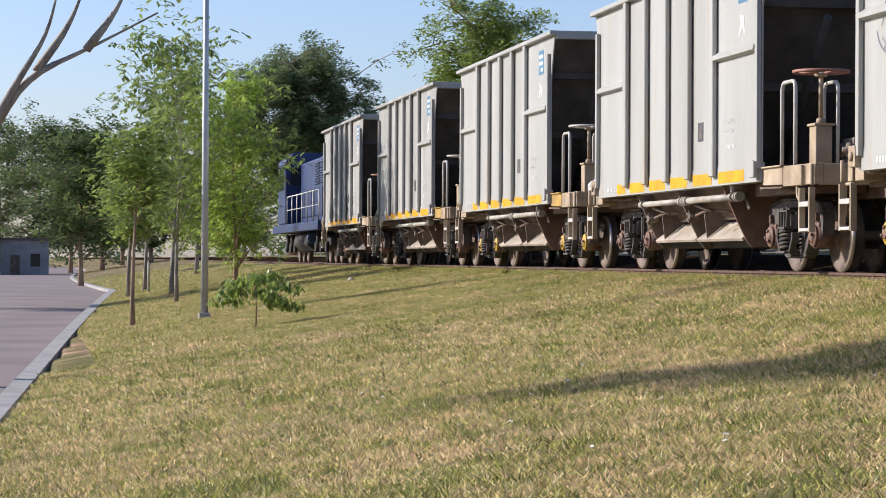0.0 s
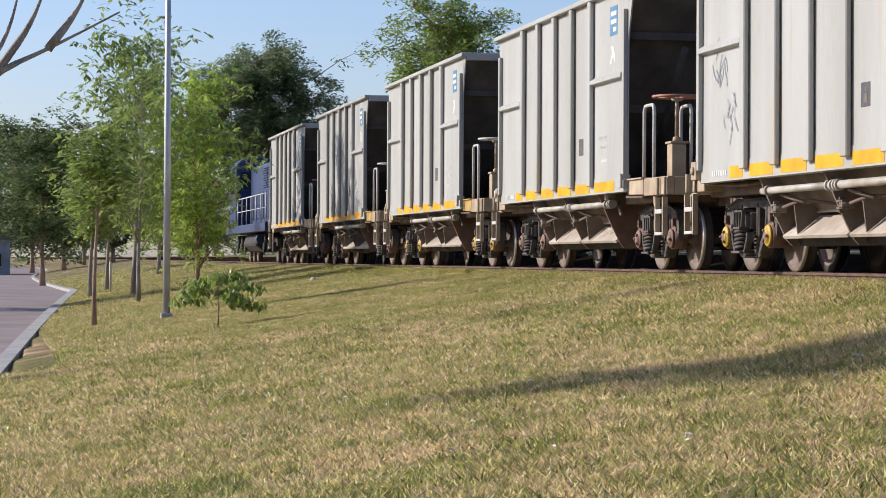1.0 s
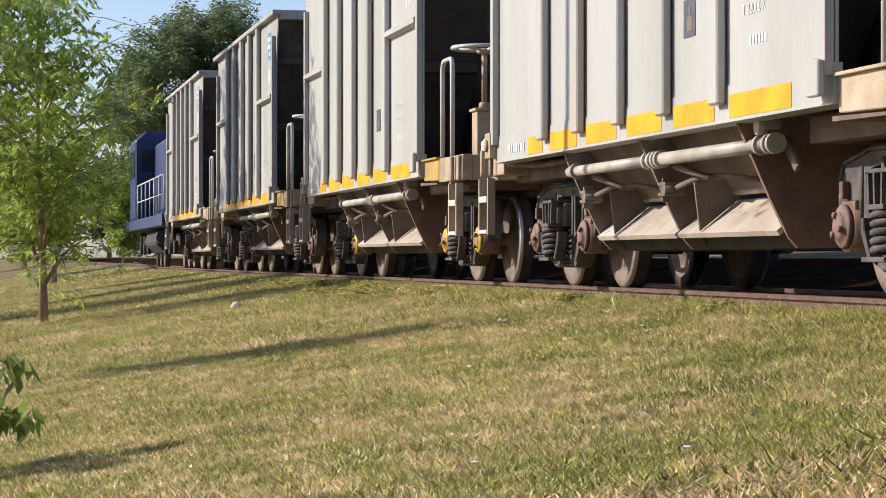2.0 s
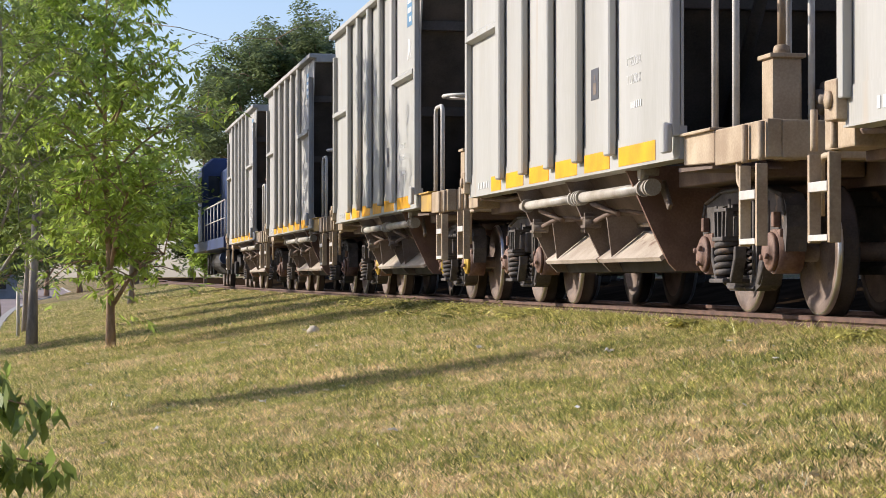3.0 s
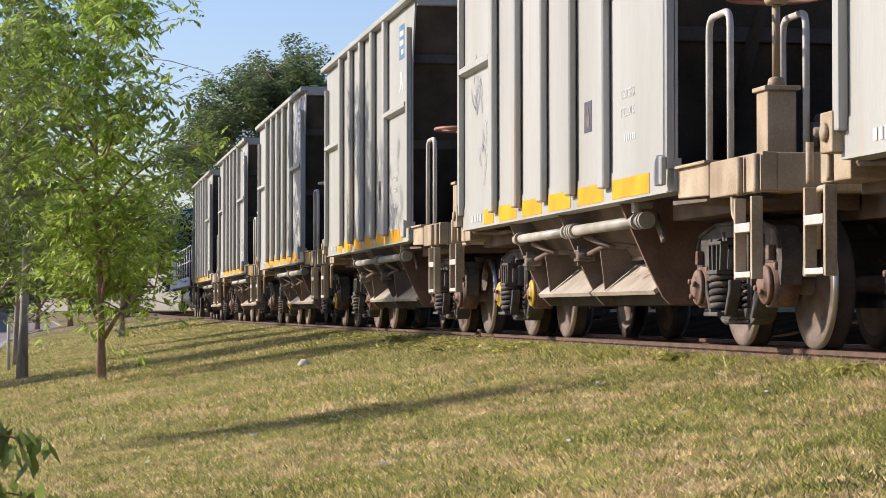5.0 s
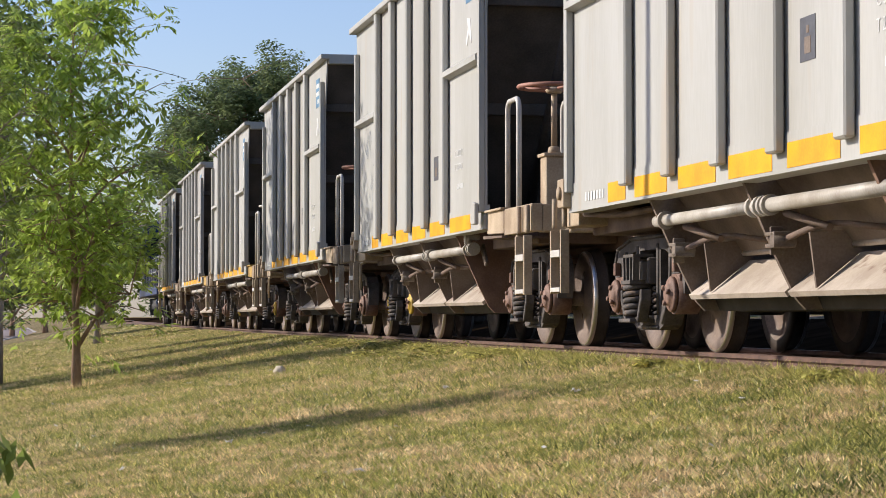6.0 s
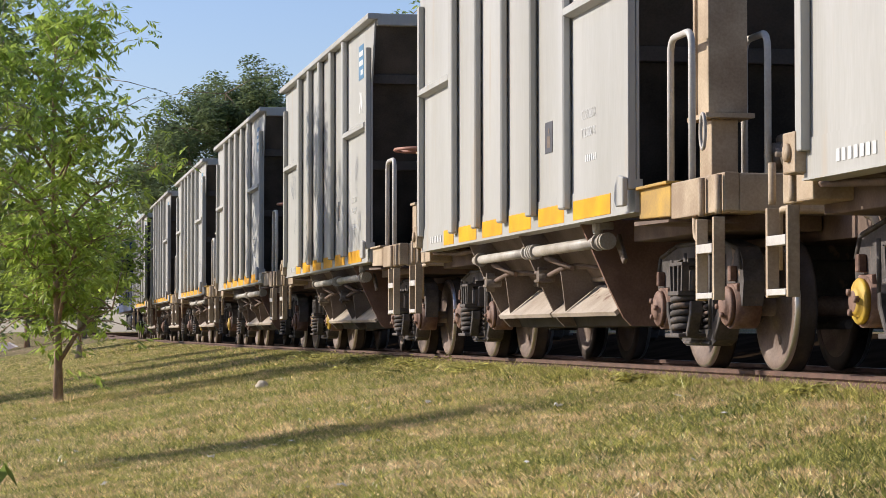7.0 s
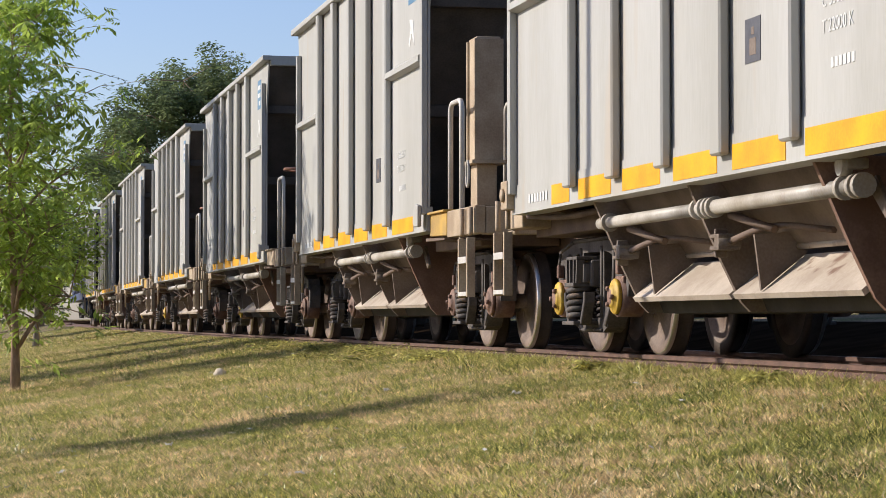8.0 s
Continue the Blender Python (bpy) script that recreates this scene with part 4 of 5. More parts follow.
# ---- trees and plants ----
def leaf_mesh(rng, centres, count, spread, size, droop=0.3, narrow=0.32, pinnate=1):
    """Many pointed leaves scattered round centres, single or set in pairs along a stalk: vertices and faces."""
    vs, fs = [], []
    for c, k in zip(centres, count):
        for _ in range(max(1, k // pinnate)):
            d = Vector((rng.gauss(0, 1), rng.gauss(0, 1), rng.gauss(0, 1))).normalized() * rng.random() ** 0.4
            p = c + Vector((d.x, d.y, d.z * 0.7)) * spread
            a = rng.uniform(0, 2 * math.pi)
            u = Vector((math.cos(a), math.sin(a), -droop + rng.uniform(-0.5, 0.4))).normalized()
            w = u.cross(Vector((rng.uniform(-0.6, 0.6), rng.uniform(-0.6, 0.6), 1))).normalized()
            s = size * rng.uniform(0.6, 1.3)
            stalk, across = u, w
            for q in range(pinnate):
                if pinnate > 1:
                    h = 1 if q % 2 else -1
                    u = (stalk * 0.75 + across * h * (0.75 if q < pinnate - 1 else 0)).normalized()
                    u.z -= rng.uniform(0.1, 0.5)
                    w = u.cross(Vector((rng.uniform(-0.5, 0.5), rng.uniform(-0.5, 0.5), 1))).normalized()
                    o = p + stalk * s * 0.42 * (q // 2)
                else:
                    o = p
                i = len(vs)
                vs += [o, o + u * s * 0.5 + w * s * narrow * 0.5, o + u * s, o + u * s * 0.5 - w * s * narrow * 0.5]
                fs.append((i, i + 1, i + 2, i + 3))
    return vs, fs


def mesh_part(name, vs, fs, material, parent, label=""):
    me = bpy.data.meshes.new(name)
    me.from_pydata([tuple(v) for v in vs], [], fs)
    me.materials.append(material)
    ob = new(name, me)
    if parent:
        ob.parent = parent
    if label:
        ob["label"] = label
    return ob


def build_tree(seed, height, crown, trunk_r, leaf, bark, leaves=9000, size=0.12, base=0.3, lean=0.0, label="", limbs=9, density=0.32, name="tree", squash=1.0, droop=0.3, dome=0, narrow=0.45, pinnate=1):
    """A tapered trunk with limbs, twigs, and a crown of leaf clumps along them, crown: half width."""
    rng = random.Random(seed)
    tree = new(name)
    bm = bmesh.new()
    top = height * 0.88
    path = []
    for i in range(8):
        s = i / 7
        path.append((lean * s * height + 0.05 * height * s * math.sin(3 * s + seed) * 0.5, 0.03 * height * math.sin(4 * s + seed) * s, top * s))
    tube(bm, path, [trunk_r * (1.25 if i == 0 else 1) * (1 - 0.85 * i / 7) for i in range(8)], 10)
    tips = []
    for k in range(limbs):
        s = base + (0.95 - base) * (k + 0.5) / limbs
        j = s * 7
        i = min(6, int(j))
        p = Vector(path[i]).lerp(Vector(path[i + 1]), j - i)
        a = k * 2.4 + rng.uniform(-0.4, 0.4)
        reach = crown * (1.05 - 0.55 * abs(s - 0.55) / 0.5) * rng.uniform(0.75, 1.1)
        rise = height * rng.uniform(0.10, 0.22) * squash
        d = Vector((math.cos(a), math.sin(a), 0))
        pts = [p, p + d * reach * 0.45 + Vector((0, 0, rise * 0.65)), p + d * reach + Vector((0, 0, rise * 0.9))]
        pts = bent(pts, reach, 4)
        r0 = trunk_r * (1 - 0.8 * s) * 0.6
        tube(bm, pts, [r0 * (1 - 0.85 * q / (len(pts) - 1)) for q in range(len(pts))], 6)
        for q in (0.4, 0.6, 0.8, 1.0):
            c = pts[int(q * (len(pts) - 1))]
            for _ in range(3):
                e = c + Vector((rng.gauss(0, 1), rng.gauss(0, 1), rng.gauss(0.25, 0.7))) * crown * 0.26
                tube(bm, [c, (c + e) / 2 + Vector((0, 0, 0.03 * crown)), e], [r0 * 0.35, r0 * 0.25, r0 * 0.1], 4)
                tips.append(e)
                tips.append((c + e) / 2)
    for _ in range(6):
        tips.append(Vector(path[-1]) + Vector((rng.gauss(0, 0.15), rng.gauss(0, 0.15), rng.uniform(0, 0.12))) * height * 0.5)
    for k in range(dome):
        a, q = rng.uniform(0, 2 * math.pi), rng.uniform(-0.55, 1.0)
        r = rng.uniform(0.62, 1.0) * (1 + 0.16 * math.sin(3 * a + seed) + 0.1 * math.sin(5 * q + seed))
        w = math.sqrt(max(0.0, 1 - q * q))
        tips.append(Vector((path[5][0] + crown * r * w * math.cos(a), path[5][1] + crown * r * w * math.sin(a), height * (0.60 + 0.36 * r * q))))
    part("trunk", bm, bark, tree)
    weights = [rng.uniform(0.3, 1.7) for _ in tips]
    tot = sum(weights)
    vs, fs = leaf_mesh(rng, tips, [int(leaves * w / tot) for w in weights], crown * density, size, droop, narrow, pinnate)
    mesh_part("crown", vs, fs, leaf, tree)
    return tagged(tree, label, "tree")


def stand(ob, x, y, turn=0.0):
    ob.matrix_world = pose(x, y, ground_z(x, y) - 0.02, 0, 0, turn)
    return ob


# the slim young tree on the lawn, its neighbour, and the sapling
stand(build_tree(3, 5.7, 1.36, 0.062, M_LEAF, M_BARK, 13500, 0.132, 0.09, label="slim young tree with fresh green leaves on the lawn", limbs=20, density=0.30, pinnate=7, narrow=0.36), 0.89, 32.5)
stand(build_tree(8, 6.0, 1.15, 0.055, M_LEAFMID, M_BARKPALE, 8000, 0.12, 0.20, label="young tree with pale thin trunk and feathery leaves", limbs=16, density=0.32, pinnate=9, narrow=0.3), -0.62, 31.6, 60)


def build_sapling():
    rng = random.Random(11)
    s = new("sapling")
    bm = bmesh.new()
    tube(bm, [(0, 0, 0), (0.01, 0, 0.3), (-0.01, 0, 0.74)], [0.013, 0.011, 0.007], 7)
    tips = []
    for k in range(9):
        a = k * 2.4 + 0.4
        e = Vector(((0.70 - 0.02 * k) * math.cos(a), 0.45 * math.sin(a), 0.40 + 0.055 * k))
        b = Vector((0, 0, 0.32 + 0.05 * k))
        pts = bent([b, (b + e) / 2 + Vector((0, 0, 0.12)), e], 0.2, 3)
        tube(bm, pts, 0.004, 5)
        tips += pts[2:]
    part("stem", bm, M_BARK, s)
    vs, fs = leaf_mesh(rng, tips, [24] * len(tips), 0.13, 0.13, 1.4, 0.40)
    mesh_part("leaves", vs, fs, M_LEAFMID, s)
    return tagged(s, "knee-high sapling with drooping glossy green leaves on the lawn", "sapling")


stand(build_sapling(), -0.65, 10.6)

# the broad dark tree past the bend, behind the train
stand(build_tree(21, 12.6, 5.3, 0.4, M_LEAFFAR, M_BARK, 90000, 0.25, 0.2, label="broad dark green tree beyond the bend of the track", limbs=17, density=0.135, dome=260), 11.7, 118.0)


def along(p, y):
    """A place across the view down the street, p from the street's far end."""
    return (p + 415) / 4236 * (y + 26.7) - 4.13


# trees along the street and past it: place, distance, height, half width
STREET = [
    (41, -395, 215.0, 16.0, 4.6, M_LEAFDARK), (42, -290, 225.0, 14.5, 3.6, M_LEAFMID), (43, -205, 240.0, 11.5, 3.6, M_LEAFDARK),
    (44, -345, 240.0, 14.0, 4.5, M_LEAFDARK), (45, -470, 235.0, 17.0, 5.5, M_LEAFDARK), (46, -120, 260.0, 11.0, 4.2, M_LEAFDARK),
    (47, -40, 270.0, 9.5, 4.2, M_LEAFMID), (48, -255, 265.0, 12.0, 4.5, M_LEAFDARK), (49, 130, 255.0, 11.5, 4.0, M_LEAFDARK)]
for seed, p, y, h, c, m in STREET:
    stand(build_tree(seed, h, c, 0.25, m, M_BARK, 15000, 0.42, 0.12, label="leafy street tree shading the houses", limbs=14, density=0.22, dome=70, name="street_tree"), along(p, y), y)
stand(build_tree(51, 7.7, 1.75, 0.09, M_LEAFMID, M_BARKPALE, 9000, 0.17, 0.30, label="slender tall tree with airy crown beside the street", limbs=18, density=0.26, pinnate=5), -0.2, 40.6)
stand(build_tree(55, 8.2, 2.4, 0.14, M_LEAFDARK, M_BARK, 13000, 0.26, 0.16, label="dark leafy tree between the street and the track", limbs=15, density=0.25, dome=40), -1.7, 90.0)
# tree out of view, placed to throw shade on the lawn past the young tree
stand(build_tree(54, 9.4, 2.3, 0.13, M_LEAFMID, M_BARK, 11000, 0.24, 0.35, label="unseen leafy tree on the far pavement, added for shade", limbs=15, density=0.26), -9.9, 43.0)
stand(build_tree(52, 4.6, 2.3, 0.09, M_LEAF, M_BARKPALE, 6000, 0.24, 0.3, label="small feathery green tree on the verge", limbs=14, density=0.24), along(-125, 70), 70.0)
stand(build_tree(33, 12.0, 3.1, 0.35, M_LEAFMID, M_BARK, 34000, 0.22, 0.30, label="tall spreading green tree on the far side of the track", limbs=15, density=0.18, dome=110), 16.5, 80.0)
stand(build_tree(53, 4.9, 1.25, 0.09, M_LEAF, M_BARK, 9000, 0.25, 0.1, label="small yellow-green tree where the track bends away", limbs=12, density=0.36), 8.5, 128.0)

for seed, x, y, h in ((62, -1.2, 46.0, 4.4), (63, -0.4, 52.5, 4.8)):
    stand(build_tree(seed, h, 1.2, 0.075, M_LEAFMID, M_BARKPALE, 5500, 0.16, 0.34, label="young street tree with thin trunk on the verge", limbs=12, density=0.34), x, y, 40 * seed)


def build_pole():
    p = new("street_pole")
    bm = bmesh.new()
    tube(bm, [(0, 0, 0), (0, 0, 3), (0, 0, 7.5)], [0.072, 0.062, 0.045], 14)
    part("shaft", bm, M_POLE, p)
    bm = bmesh.new()
    prism(bm, [(-0.11, -0.11), (0.11, -0.11), (0.11, 0.11), (-0.11, 0.11)], 0, 0.12, "z", 0.015)
    part("footing", bm, M_CONCRETE, p)
    return tagged(p, "tall pale steel pole in a concrete footing on the lawn", "pole")


stand(build_pole(), -0.92, 18.0)


def build_house(x, y, w, d, h, wall, words):
    hs = new("house")
    for lo, hi in (((-w / 2, 0, 0), (-w / 2 + 0.25, d, h)), ((w / 2 - 0.25, 0, 0), (w / 2, d, h)), ((-w / 2 + 0.25, 0, 0), (-w * 0.3, 0.25, h)), ((-w * 0.1, 0, 0), (w * 0.12, 0.25, h)), ((w * 0.32, 0, 0), (w / 2 - 0.25, 0.25, h)), ((-w * 0.3, 0, 2.1), (-w * 0.1, 0.25, h)), ((w * 0.12, 0, 2.2), (w * 0.32, 0.25, h)), ((w * 0.12, 0, 0), (w * 0.32, 0.25, 0.95)), ((-w / 2 + 0.25, d - 0.25, 0), (w / 2 - 0.25, d, h))):
        bm = bmesh.new()
        box(bm, lo, hi)
        part("wall", bm, wall, hs)
    bm = bmesh.new()
    box(bm, (-w / 2 - 0.2, -0.25, h), (w / 2 + 0.2, d + 0.2, h + 0.22), 0.03)
    part("roof", bm, M_ROOF, hs)
    bm = bmesh.new()
    box(bm, (-w * 0.3 + 0.01, 0.1, 0.0), (-w * 0.1 - 0.01, 0.16, 2.09))
    part("door", bm, M_UNDER, hs)
    bm = bmesh.new()
    box(bm, (w * 0.12 + 0.01, 0.12, 0.96), (w * 0.32 - 0.01, 0.15, 2.19))
    part("window", bm, M_GLASS, hs)
    bm = bmesh.new()
    box(bm, (w * 0.1, -0.08, 0.86), (w * 0.34, -0.002, 0.94), 0.01)
    part("sill", bm, M_CONCRETE, hs)
    hs.matrix_world = pose(x, y, ground_z(x, y) - 0.02)
    return tagged(hs, words, "house")


build_house(along(-262, 208) - 9.0, 208.0, 4.6, 8.0, 3.5, M_WALLGREY, "low grey plaster house shaded by street trees")
build_house(along(-345, 206) - 9.0, 206.0, 4.2, 8.0, 3.6, M_WALLPALE, "low pale plaster house shaded by street trees")
build_house(along(-440, 208) - 9.0, 208.0, 6.0, 8.0, 4.2, M_WALLGREY, "grey plaster house at the shaded street corner")


def build_overhang():
    """The tree whose bare forked limbs reach into the sky over the street, leafy above."""
    rng = random.Random(77)
    t = new("tree")
    bm = bmesh.new()
    tube(bm, [(0, 0, 0), (0.04, 0, 1.6), (0.22, 0, 3.11)], [0.15, 0.12, 0.09], 10)
    tips = []
    limbs = ([(0.3, 0, 4.2), (0.85, 0, 5.3), (1.5, 0, 6.3), (1.7, 0, 7.2)], [(0.3, 0, 4.2), (1.1, 0.1, 5.55), (2.2, 0.1, 6.05), (3.5, 0.2, 6.75)], [(0.2, 0, 3.6), (0.4, 0.3, 5.6), (0.2, 0.6, 7.4)], [(1.3, 0.1, 5.65), (1.9, 0.3, 6.5), (2.2, 0.4, 7.3)], [(0.2, 0, 3.8), (-0.8, -0.4, 5.6), (-1.4, -0.5, 7.0)], [(2.2, 0.1, 6.05), (2.7, 0.2, 6.7), (3.0, 0.3, 7.3)])
    for l in limbs:
        pts = bent([(u * 0.72, v * 0.72, w * 0.74) for u, v, w in l], 0.6, 4)
        tube(bm, pts, [0.062 * (1 - 0.8 * i / (len(pts) - 1)) for i in range(len(pts))], 7)
        tips += [pts[-1], pts[-1] + Vector((0.2, 0.2, 0.25)), pts[-1] + Vector((-0.3, 0.1, 0.35))]
    part("trunk", bm, M_BARKPALE, t)
    vs, fs = leaf_mesh(rng, tips, [45] * len(tips), 0.30, 0.12)
    mesh_part("leaves", vs, fs, M_LEAFMID, t)
    return tagged(t, "sparse tree with pale bare forked limbs over the street", "tree")


build_overhang().matrix_world = pose(-5.0, 5.0, -1.62)
stand(build_tree(62, 3.9, 0.8, 0.05, M_LEAFMID, M_BARK, 3000, 0.15, 0.55, label="small leafy tree by the kerb, shading the lawn", limbs=11, density=0.34), -2.2, 19.2)
# the tree whose shade falls on the lawn
stand(build_tree(61, 11.4, 1.9, 0.12, M_LEAFMID, M_BARK, 8000, 0.20, 0.70, label="tall leafy tree across the street, shading the grass", limbs=13, density=0.26), -12.3, -3.6)


def build_fallen():
    """Dry pale leaves scattered on the lawn."""
    rng = random.Random(19)
    spots = []
    for _ in range(260):
        x, y = rng.uniform(-1.5, 4.6), rng.uniform(-17, 30)
        spots.append(Vector((x + bend(y), y, ground_z(x + bend(y), y) + 0.035)))
    vs, fs = leaf_mesh(rng, spots, [1] * len(spots), 0.01, 0.055, 0.0, 0.5)
    return tagged(mesh_part("fallen_leaves", vs, fs, M_PAPER, None), "pale dry leaves fallen on the lawn", "leaves", kind="stuff")


build_fallen()


def build_woods():
    """The line of woods along the horizon."""
    rng = random.Random(14)
    tips = []
    for i in range(520):
        x = rng.uniform(-190, 150)
        tips.append(Vector((x, 380 + rng.uniform(-15, 30) - 0.0006 * x * x, rng.uniform(-1, 7.5 + 2.5 * math.sin(x * 0.11) + 1.5 * math.sin(x * 0.31)))))
    vs, fs = leaf_mesh(rng, tips, [55] * len(tips), 2.6, 1.3)
    return tagged(mesh_part("far_woods", vs, fs, M_LEAFDARK, None), "dark green woods along the horizon", "woods", kind="stuff")


build_woods()


def build_stake():
    bm = bmesh.new()
    tube(bm, [(0, 0, 0), (0, 0, 0.93), (0, 0, 0.96)], [0.035, 0.035, 0.02], 8)
    return tagged(part("stake", bm, M_RIM), "short white-painted stake in the lawn", "stake")


stand(build_stake(), -0.5, 48.0)

# ---- small things on the lawn ----
def build_weed(seed, wide, high):
    """A low leafy weed, its leaves on short stalks."""
    rng = random.Random(seed)
    weed = new("weed")
    bm = bmesh.new()
    tips = []
    for k in range(14):
        a = 2.4 * k
        r = wide * rng.uniform(0.3, 1.0)
        e = Vector((r * math.cos(a), 1.4 * r * math.sin(a), high * rng.uniform(0.5, 1.0)))
        tube(bm, [(0, 0, -0.01), e * 0.6 + Vector((0, 0, 0.02)), e], [0.004, 0.003, 0.002], 4)
        tips += [e, e * 0.7]
    part("stems", bm, M_DEEP, weed)["kind"] = "stuff"
    vs, fs = leaf_mesh(rng, tips, [16] * len(tips), wide * 0.3, 0.06, 0.2, 0.4)
    mesh_part("leaves", vs, fs, M_BLADE, weed)
    return tagged(weed, "low dark green leafy weed beside the rail", "weed", "weeds by the rail")


for k, (x, y, wide, high) in enumerate(((4.55, 22.4, 0.30, 0.16), (4.35, 24.6, 0.36, 0.18), (4.62, 26.0, 0.30, 0.20), (4.2, 27.6, 0.34, 0.15), (4.6, 29.6, 0.36, 0.20), (4.45, 32.4, 0.4, 0.2), (4.66, 17.1, 0.14, 0.15), (4.7, 13.4, 0.12, 0.14))):
    stand(build_weed(k, wide, 0.6 * high), x, y, 50 * k)



def build_stone(name, r, seed, material, words, flat=0.7):
    bm = bmesh.new()
    bmesh.ops.create_icosphere(bm, subdivisions=3, radius=r)
    for v in bm.verts:
        v.co *= 1 + 0.28 * noise.noise(v.co / r * 1.3 + Vector((seed, 0, 0)))
        v.co.z *= flat
    for f in bm.faces:
        f.smooth = True
    return tagged(part(name, bm, material), words, name)


def lay(ob, x, y, up=0.0, turn=0.0):
    ob.matrix_world = pose(x, y, ground_z(x, y) + up, 0, 0, turn)


lay(build_stone("stone", 0.066, 2, M_STONE, "pale rounded stone lying on the grass", 0.95), 2.97, 26.6, 0.05)
lay(build_stone("stone", 0.035, 9, M_STONE, "small pale stone lying on the grass"), 2.98, 27.6, 0.02)


def build_litter(k):
    rng = random.Random(k)
    bm = bmesh.new()
    g = [[bm.verts.new((0.018 * i, 0.016 * j, 0.012 + rng.uniform(0, 0.03))) for i in range(4)] for j in range(4)]
    for j in range(3):
        for i in range(3):
            bm.faces.new((g[j][i], g[j][i + 1], g[j + 1][i + 1], g[j + 1][i]))
    bmesh.ops.solidify(bm, geom=bm.faces[:], thickness=0.003)
    return tagged(part("litter", bm, M_PAPER), "crumpled white paper scrap on the grass", "litter", "scraps on the lawn")


for k, (x, y) in enumerate(((1.75, 12.2), (0.70, 15.0), (1.45, 15.7), (3.67, 15.2), (1.77, -11.0), (3.3, 18.2))):
    lay(build_litter(k), x, y, 0.03, 50 * k)


# ---- grass ----
def build_grass(name, seed, count, box2, h, words, material, tuft=1.7, w=0.004, sign=1.0):
    """Short curled blades in tufts of uneven density over a stretch x0, x1, y0, y1 of the lawn."""
    x0, x1, y0, y1 = box2
    rng = np.random.default_rng(seed)
    n = int(count * 1.7)
    y = y0 + (y1 - y0) * rng.random(n)
    x = x0 + (x1 - x0) * rng.random(n)
    # clumping, read from two grids of noise
    keep = np.zeros(n)
    for step, weight, lift in ((1 / (tuft * 4), 0.9, 5.0 + seed), (0.06, sign * 1.1, 4.0), (0.35, sign * 0.7, 9.0)):
        gx, gy = int((x1 - x0) / step) + 2, int((y1 - y0) / step) + 2
        grid = np.array([[noise.noise(((x0 + i * step) * (0.25 / step), (y0 + j * step) * (0.25 / step), lift)) for j in range(gy)] for i in range(gx)])
        keep += weight * grid[((x - x0) / step).astype(int), ((y - y0) / step).astype(int)]
    keep -= 50.0 * (x < np.array([edge(b) for b in y]) + 0.04)
    order = np.argsort(-(keep + rng.normal(0, 0.32, n)))[:count]
    x, y = x[order], y[order]
    off = 1.2e-4 * np.maximum(0, y - 16) ** 2
    z = np.array([ground_z(a, b) for a, b in zip(x + off, y)])
    x = x + off
    a, b = rng.random(count) * 2 * np.pi, rng.random(count) * 2 * np.pi
    hh = h * (0.4 + 1.0 * rng.random(count))
    w = w * (0.7 + 0.9 * rng.random(count))
    lean = hh * (0.4 + 1.5 * rng.random(count))
    base = np.stack([x, y, z - 0.004], 1)
    side = np.stack([np.cos(a) * w, np.sin(a) * w, 0 * w], 1)
    tip = base + np.stack([np.cos(b) * lean, np.sin(b) * lean, hh], 1)
    vs = np.stack([base - side, base + side, tip], 1).reshape(-1, 3)
    me = bpy.data.meshes.new(name)
    me.vertices.add(len(vs))
    me.vertices.foreach_set("co", vs.ravel())
    me.loops.add(len(vs))
    me.loops.foreach_set("vertex_index", np.arange(len(vs), dtype=np.int32))
    me.polygons.add(count)
    me.polygons.foreach_set("loop_start", np.arange(0, len(vs), 3, dtype=np.int32))
    me.materials.append(material)
    me.update(calc_edges=True)
    return tagged(new(name, me), words, "grass", kind="stuff")


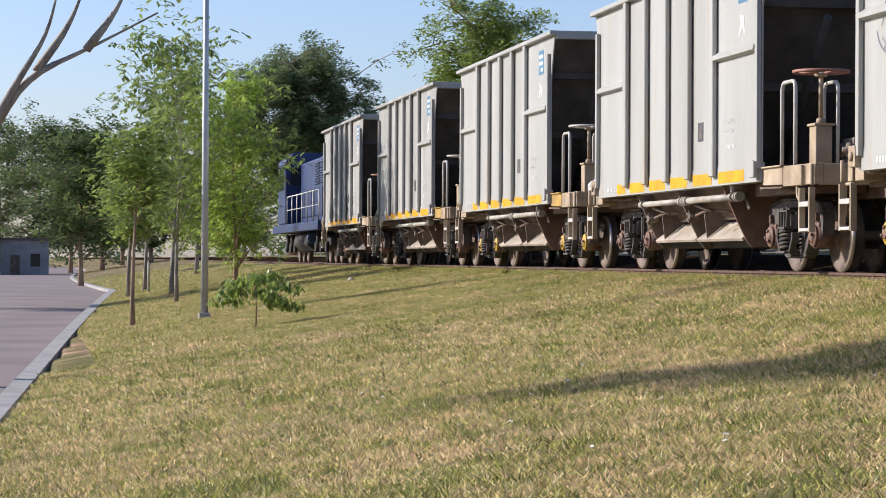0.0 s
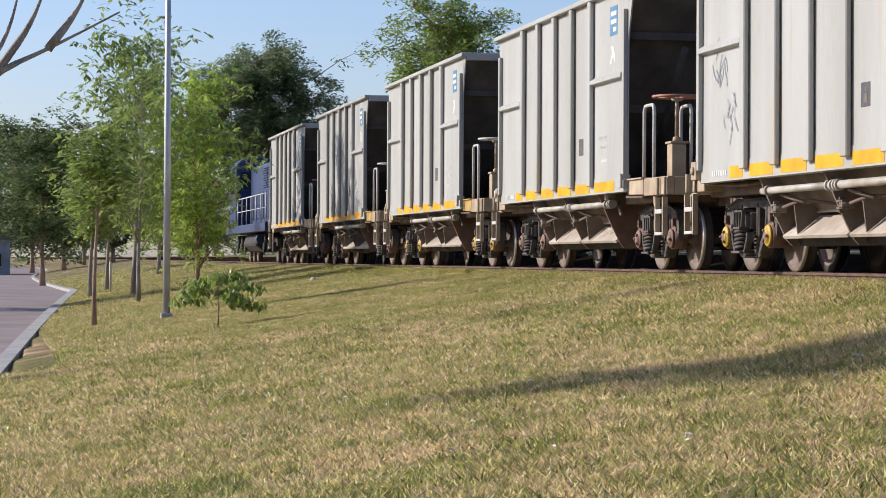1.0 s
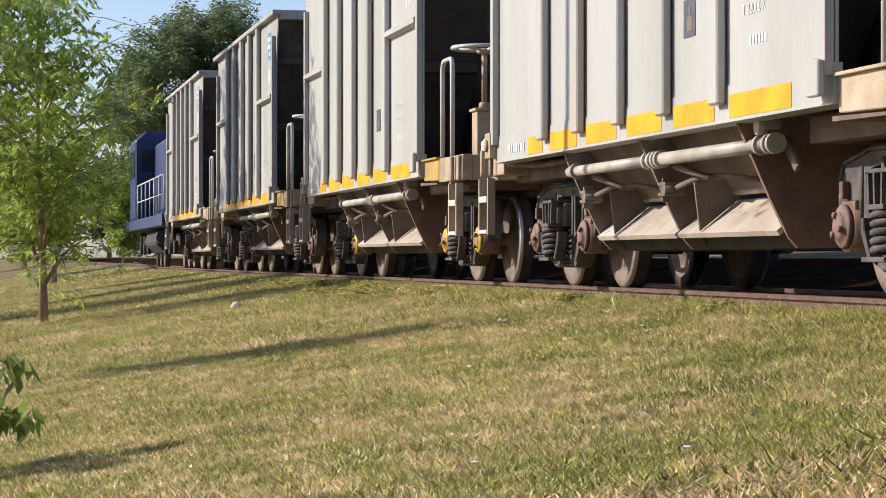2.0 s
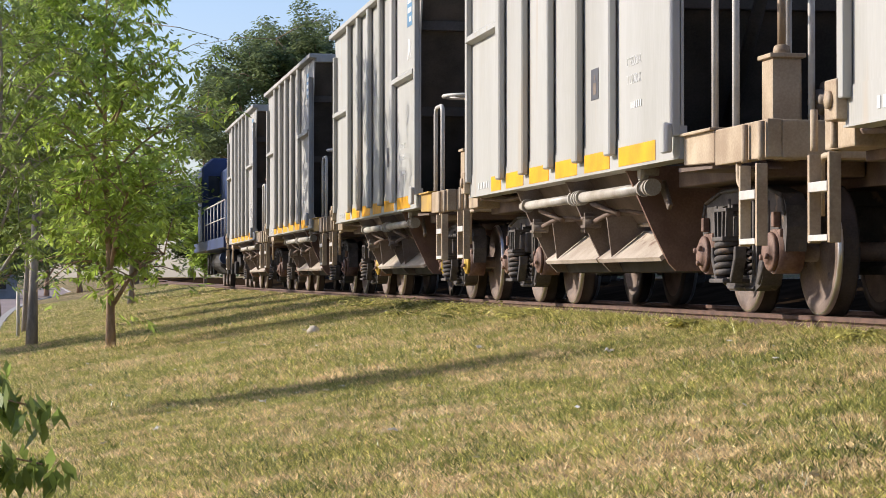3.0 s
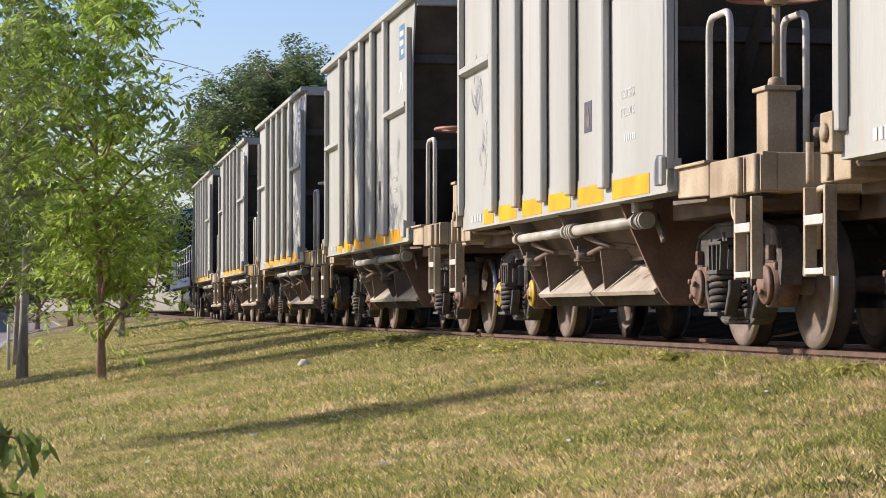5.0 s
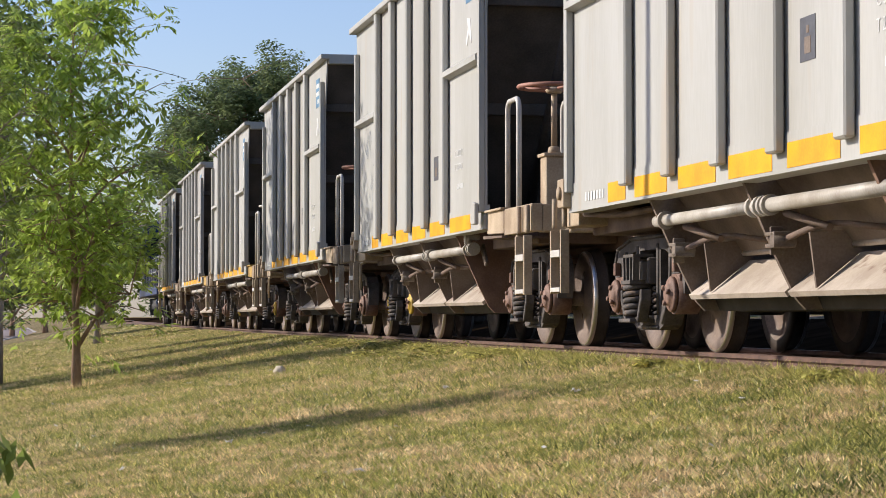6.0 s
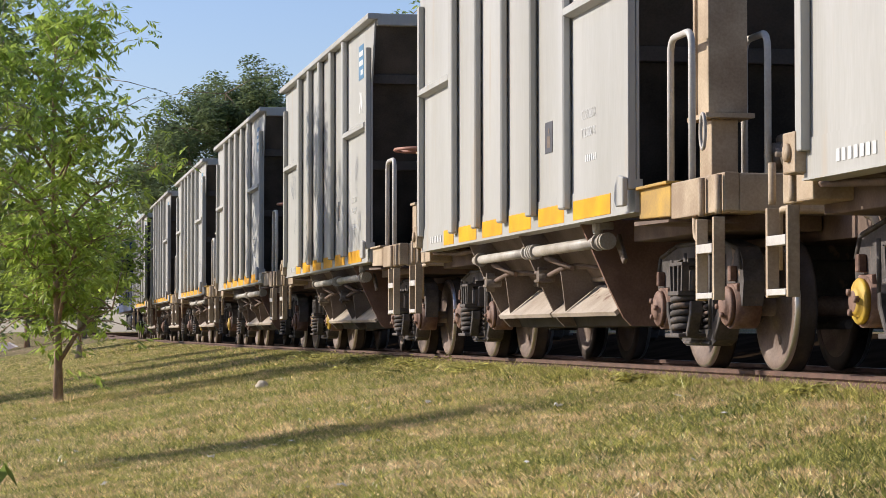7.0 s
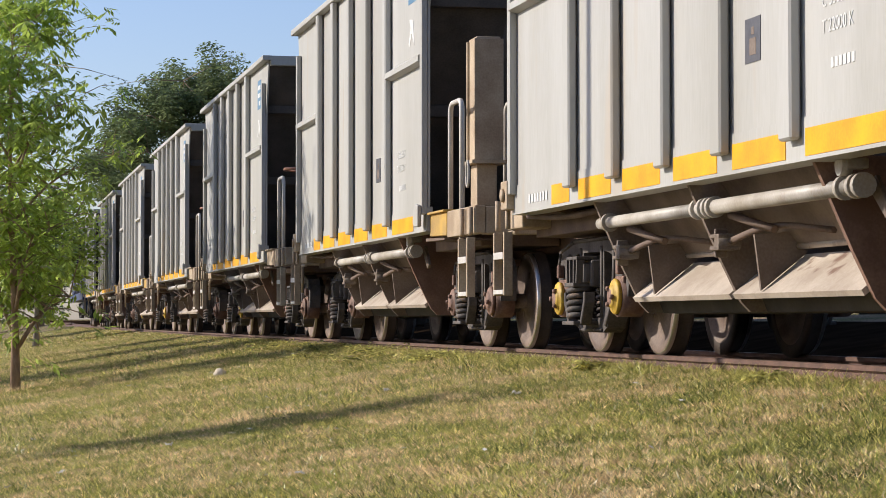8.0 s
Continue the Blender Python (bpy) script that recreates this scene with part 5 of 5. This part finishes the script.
STRETCHES = [((-5.0, 2.8, -17, -5), 190000), ((-4.6, 4.92, -5, 6.0), 160000), ((-1.2, 4.92, 18, 33), 250000), ((-3.2, -1.2, 6.0, 33), 50000), ((-1.6, 4.92, 33, 64), 190000), ((-2.5, -1.6, 33, 64), 12000), ((-3.0, 4.92, 64, 115), 60000), ((-1.2, 4.92, 6.0, 18), 430000), ((2.8, 4.92, -17, -5), 60000)]
for k, (where, many) in enumerate(STRETCHES):
    far = 1.0 + 0.5 * (k in (1, 3)) + 1.0 * (k in (4, 5)) + 3.0 * (k == 6) - 0.22 * (k == 7)
    tall = 0.72 if k == 7 else 1.0
    dry = 0.08 * (k in (0, 1, 8))
    build_grass("dry_grass", 10 + k, int(many * (0.46 + dry)), where, 0.038 * tall, "dry straw-coloured mown grass", M_STRAW, 1.2, 0.0058 * far, -1.0)
    build_grass("grass", 20 + k, int(many * (0.36 - 1.6 * dry)), where, 0.044 * tall, "short mown green grass", M_BLADE, 1.6, 0.0058 * far)
    build_grass("tuft_grass", 30 + k, int(many * 0.18), where, 0.05 * tall, "darker green tufts in the lawn", M_DEEP, 3.0, 0.0058 * far)
build_grass("verge_grass", 6, 16000, (4.55, 5.05, -14, 40), 0.07, "longer grass along the rail", M_BLADE, 2.0)
build_grass("straw", 7, 600, (0.45, 1.3, 32.1, 32.9), 0.11, "dry stems round the young tree", M_STRAW)


# ---- what moves ----
def motions():
    for number, wagon, wheels in WAGONS:
        walk(wagon, [(0.25 * k, wagon_pose(number, 0.25 * k)) for k in range(33)])
        for q, ws in enumerate(wheels):
            y = ws.location.y
            walk(ws, [(0.1 * k, pose(0, y, WHEEL_R) @ Matrix.Rotation(-travel(0.1 * k) / WHEEL_R + q, 4, "X")) for k in range(81)])
    walk(LOCO, [(0.25 * k, loco_pose(0.25 * k)) for k in range(33)])
    for q, ws in enumerate(LOCO_WHEELS):
        y = ws.location.y
        walk(ws, [(0.1 * k, pose(0, y, 0.46) @ Matrix.Rotation(-travel(0.1 * k) / 0.46 + q, 4, "X")) for k in range(81)])


motions()
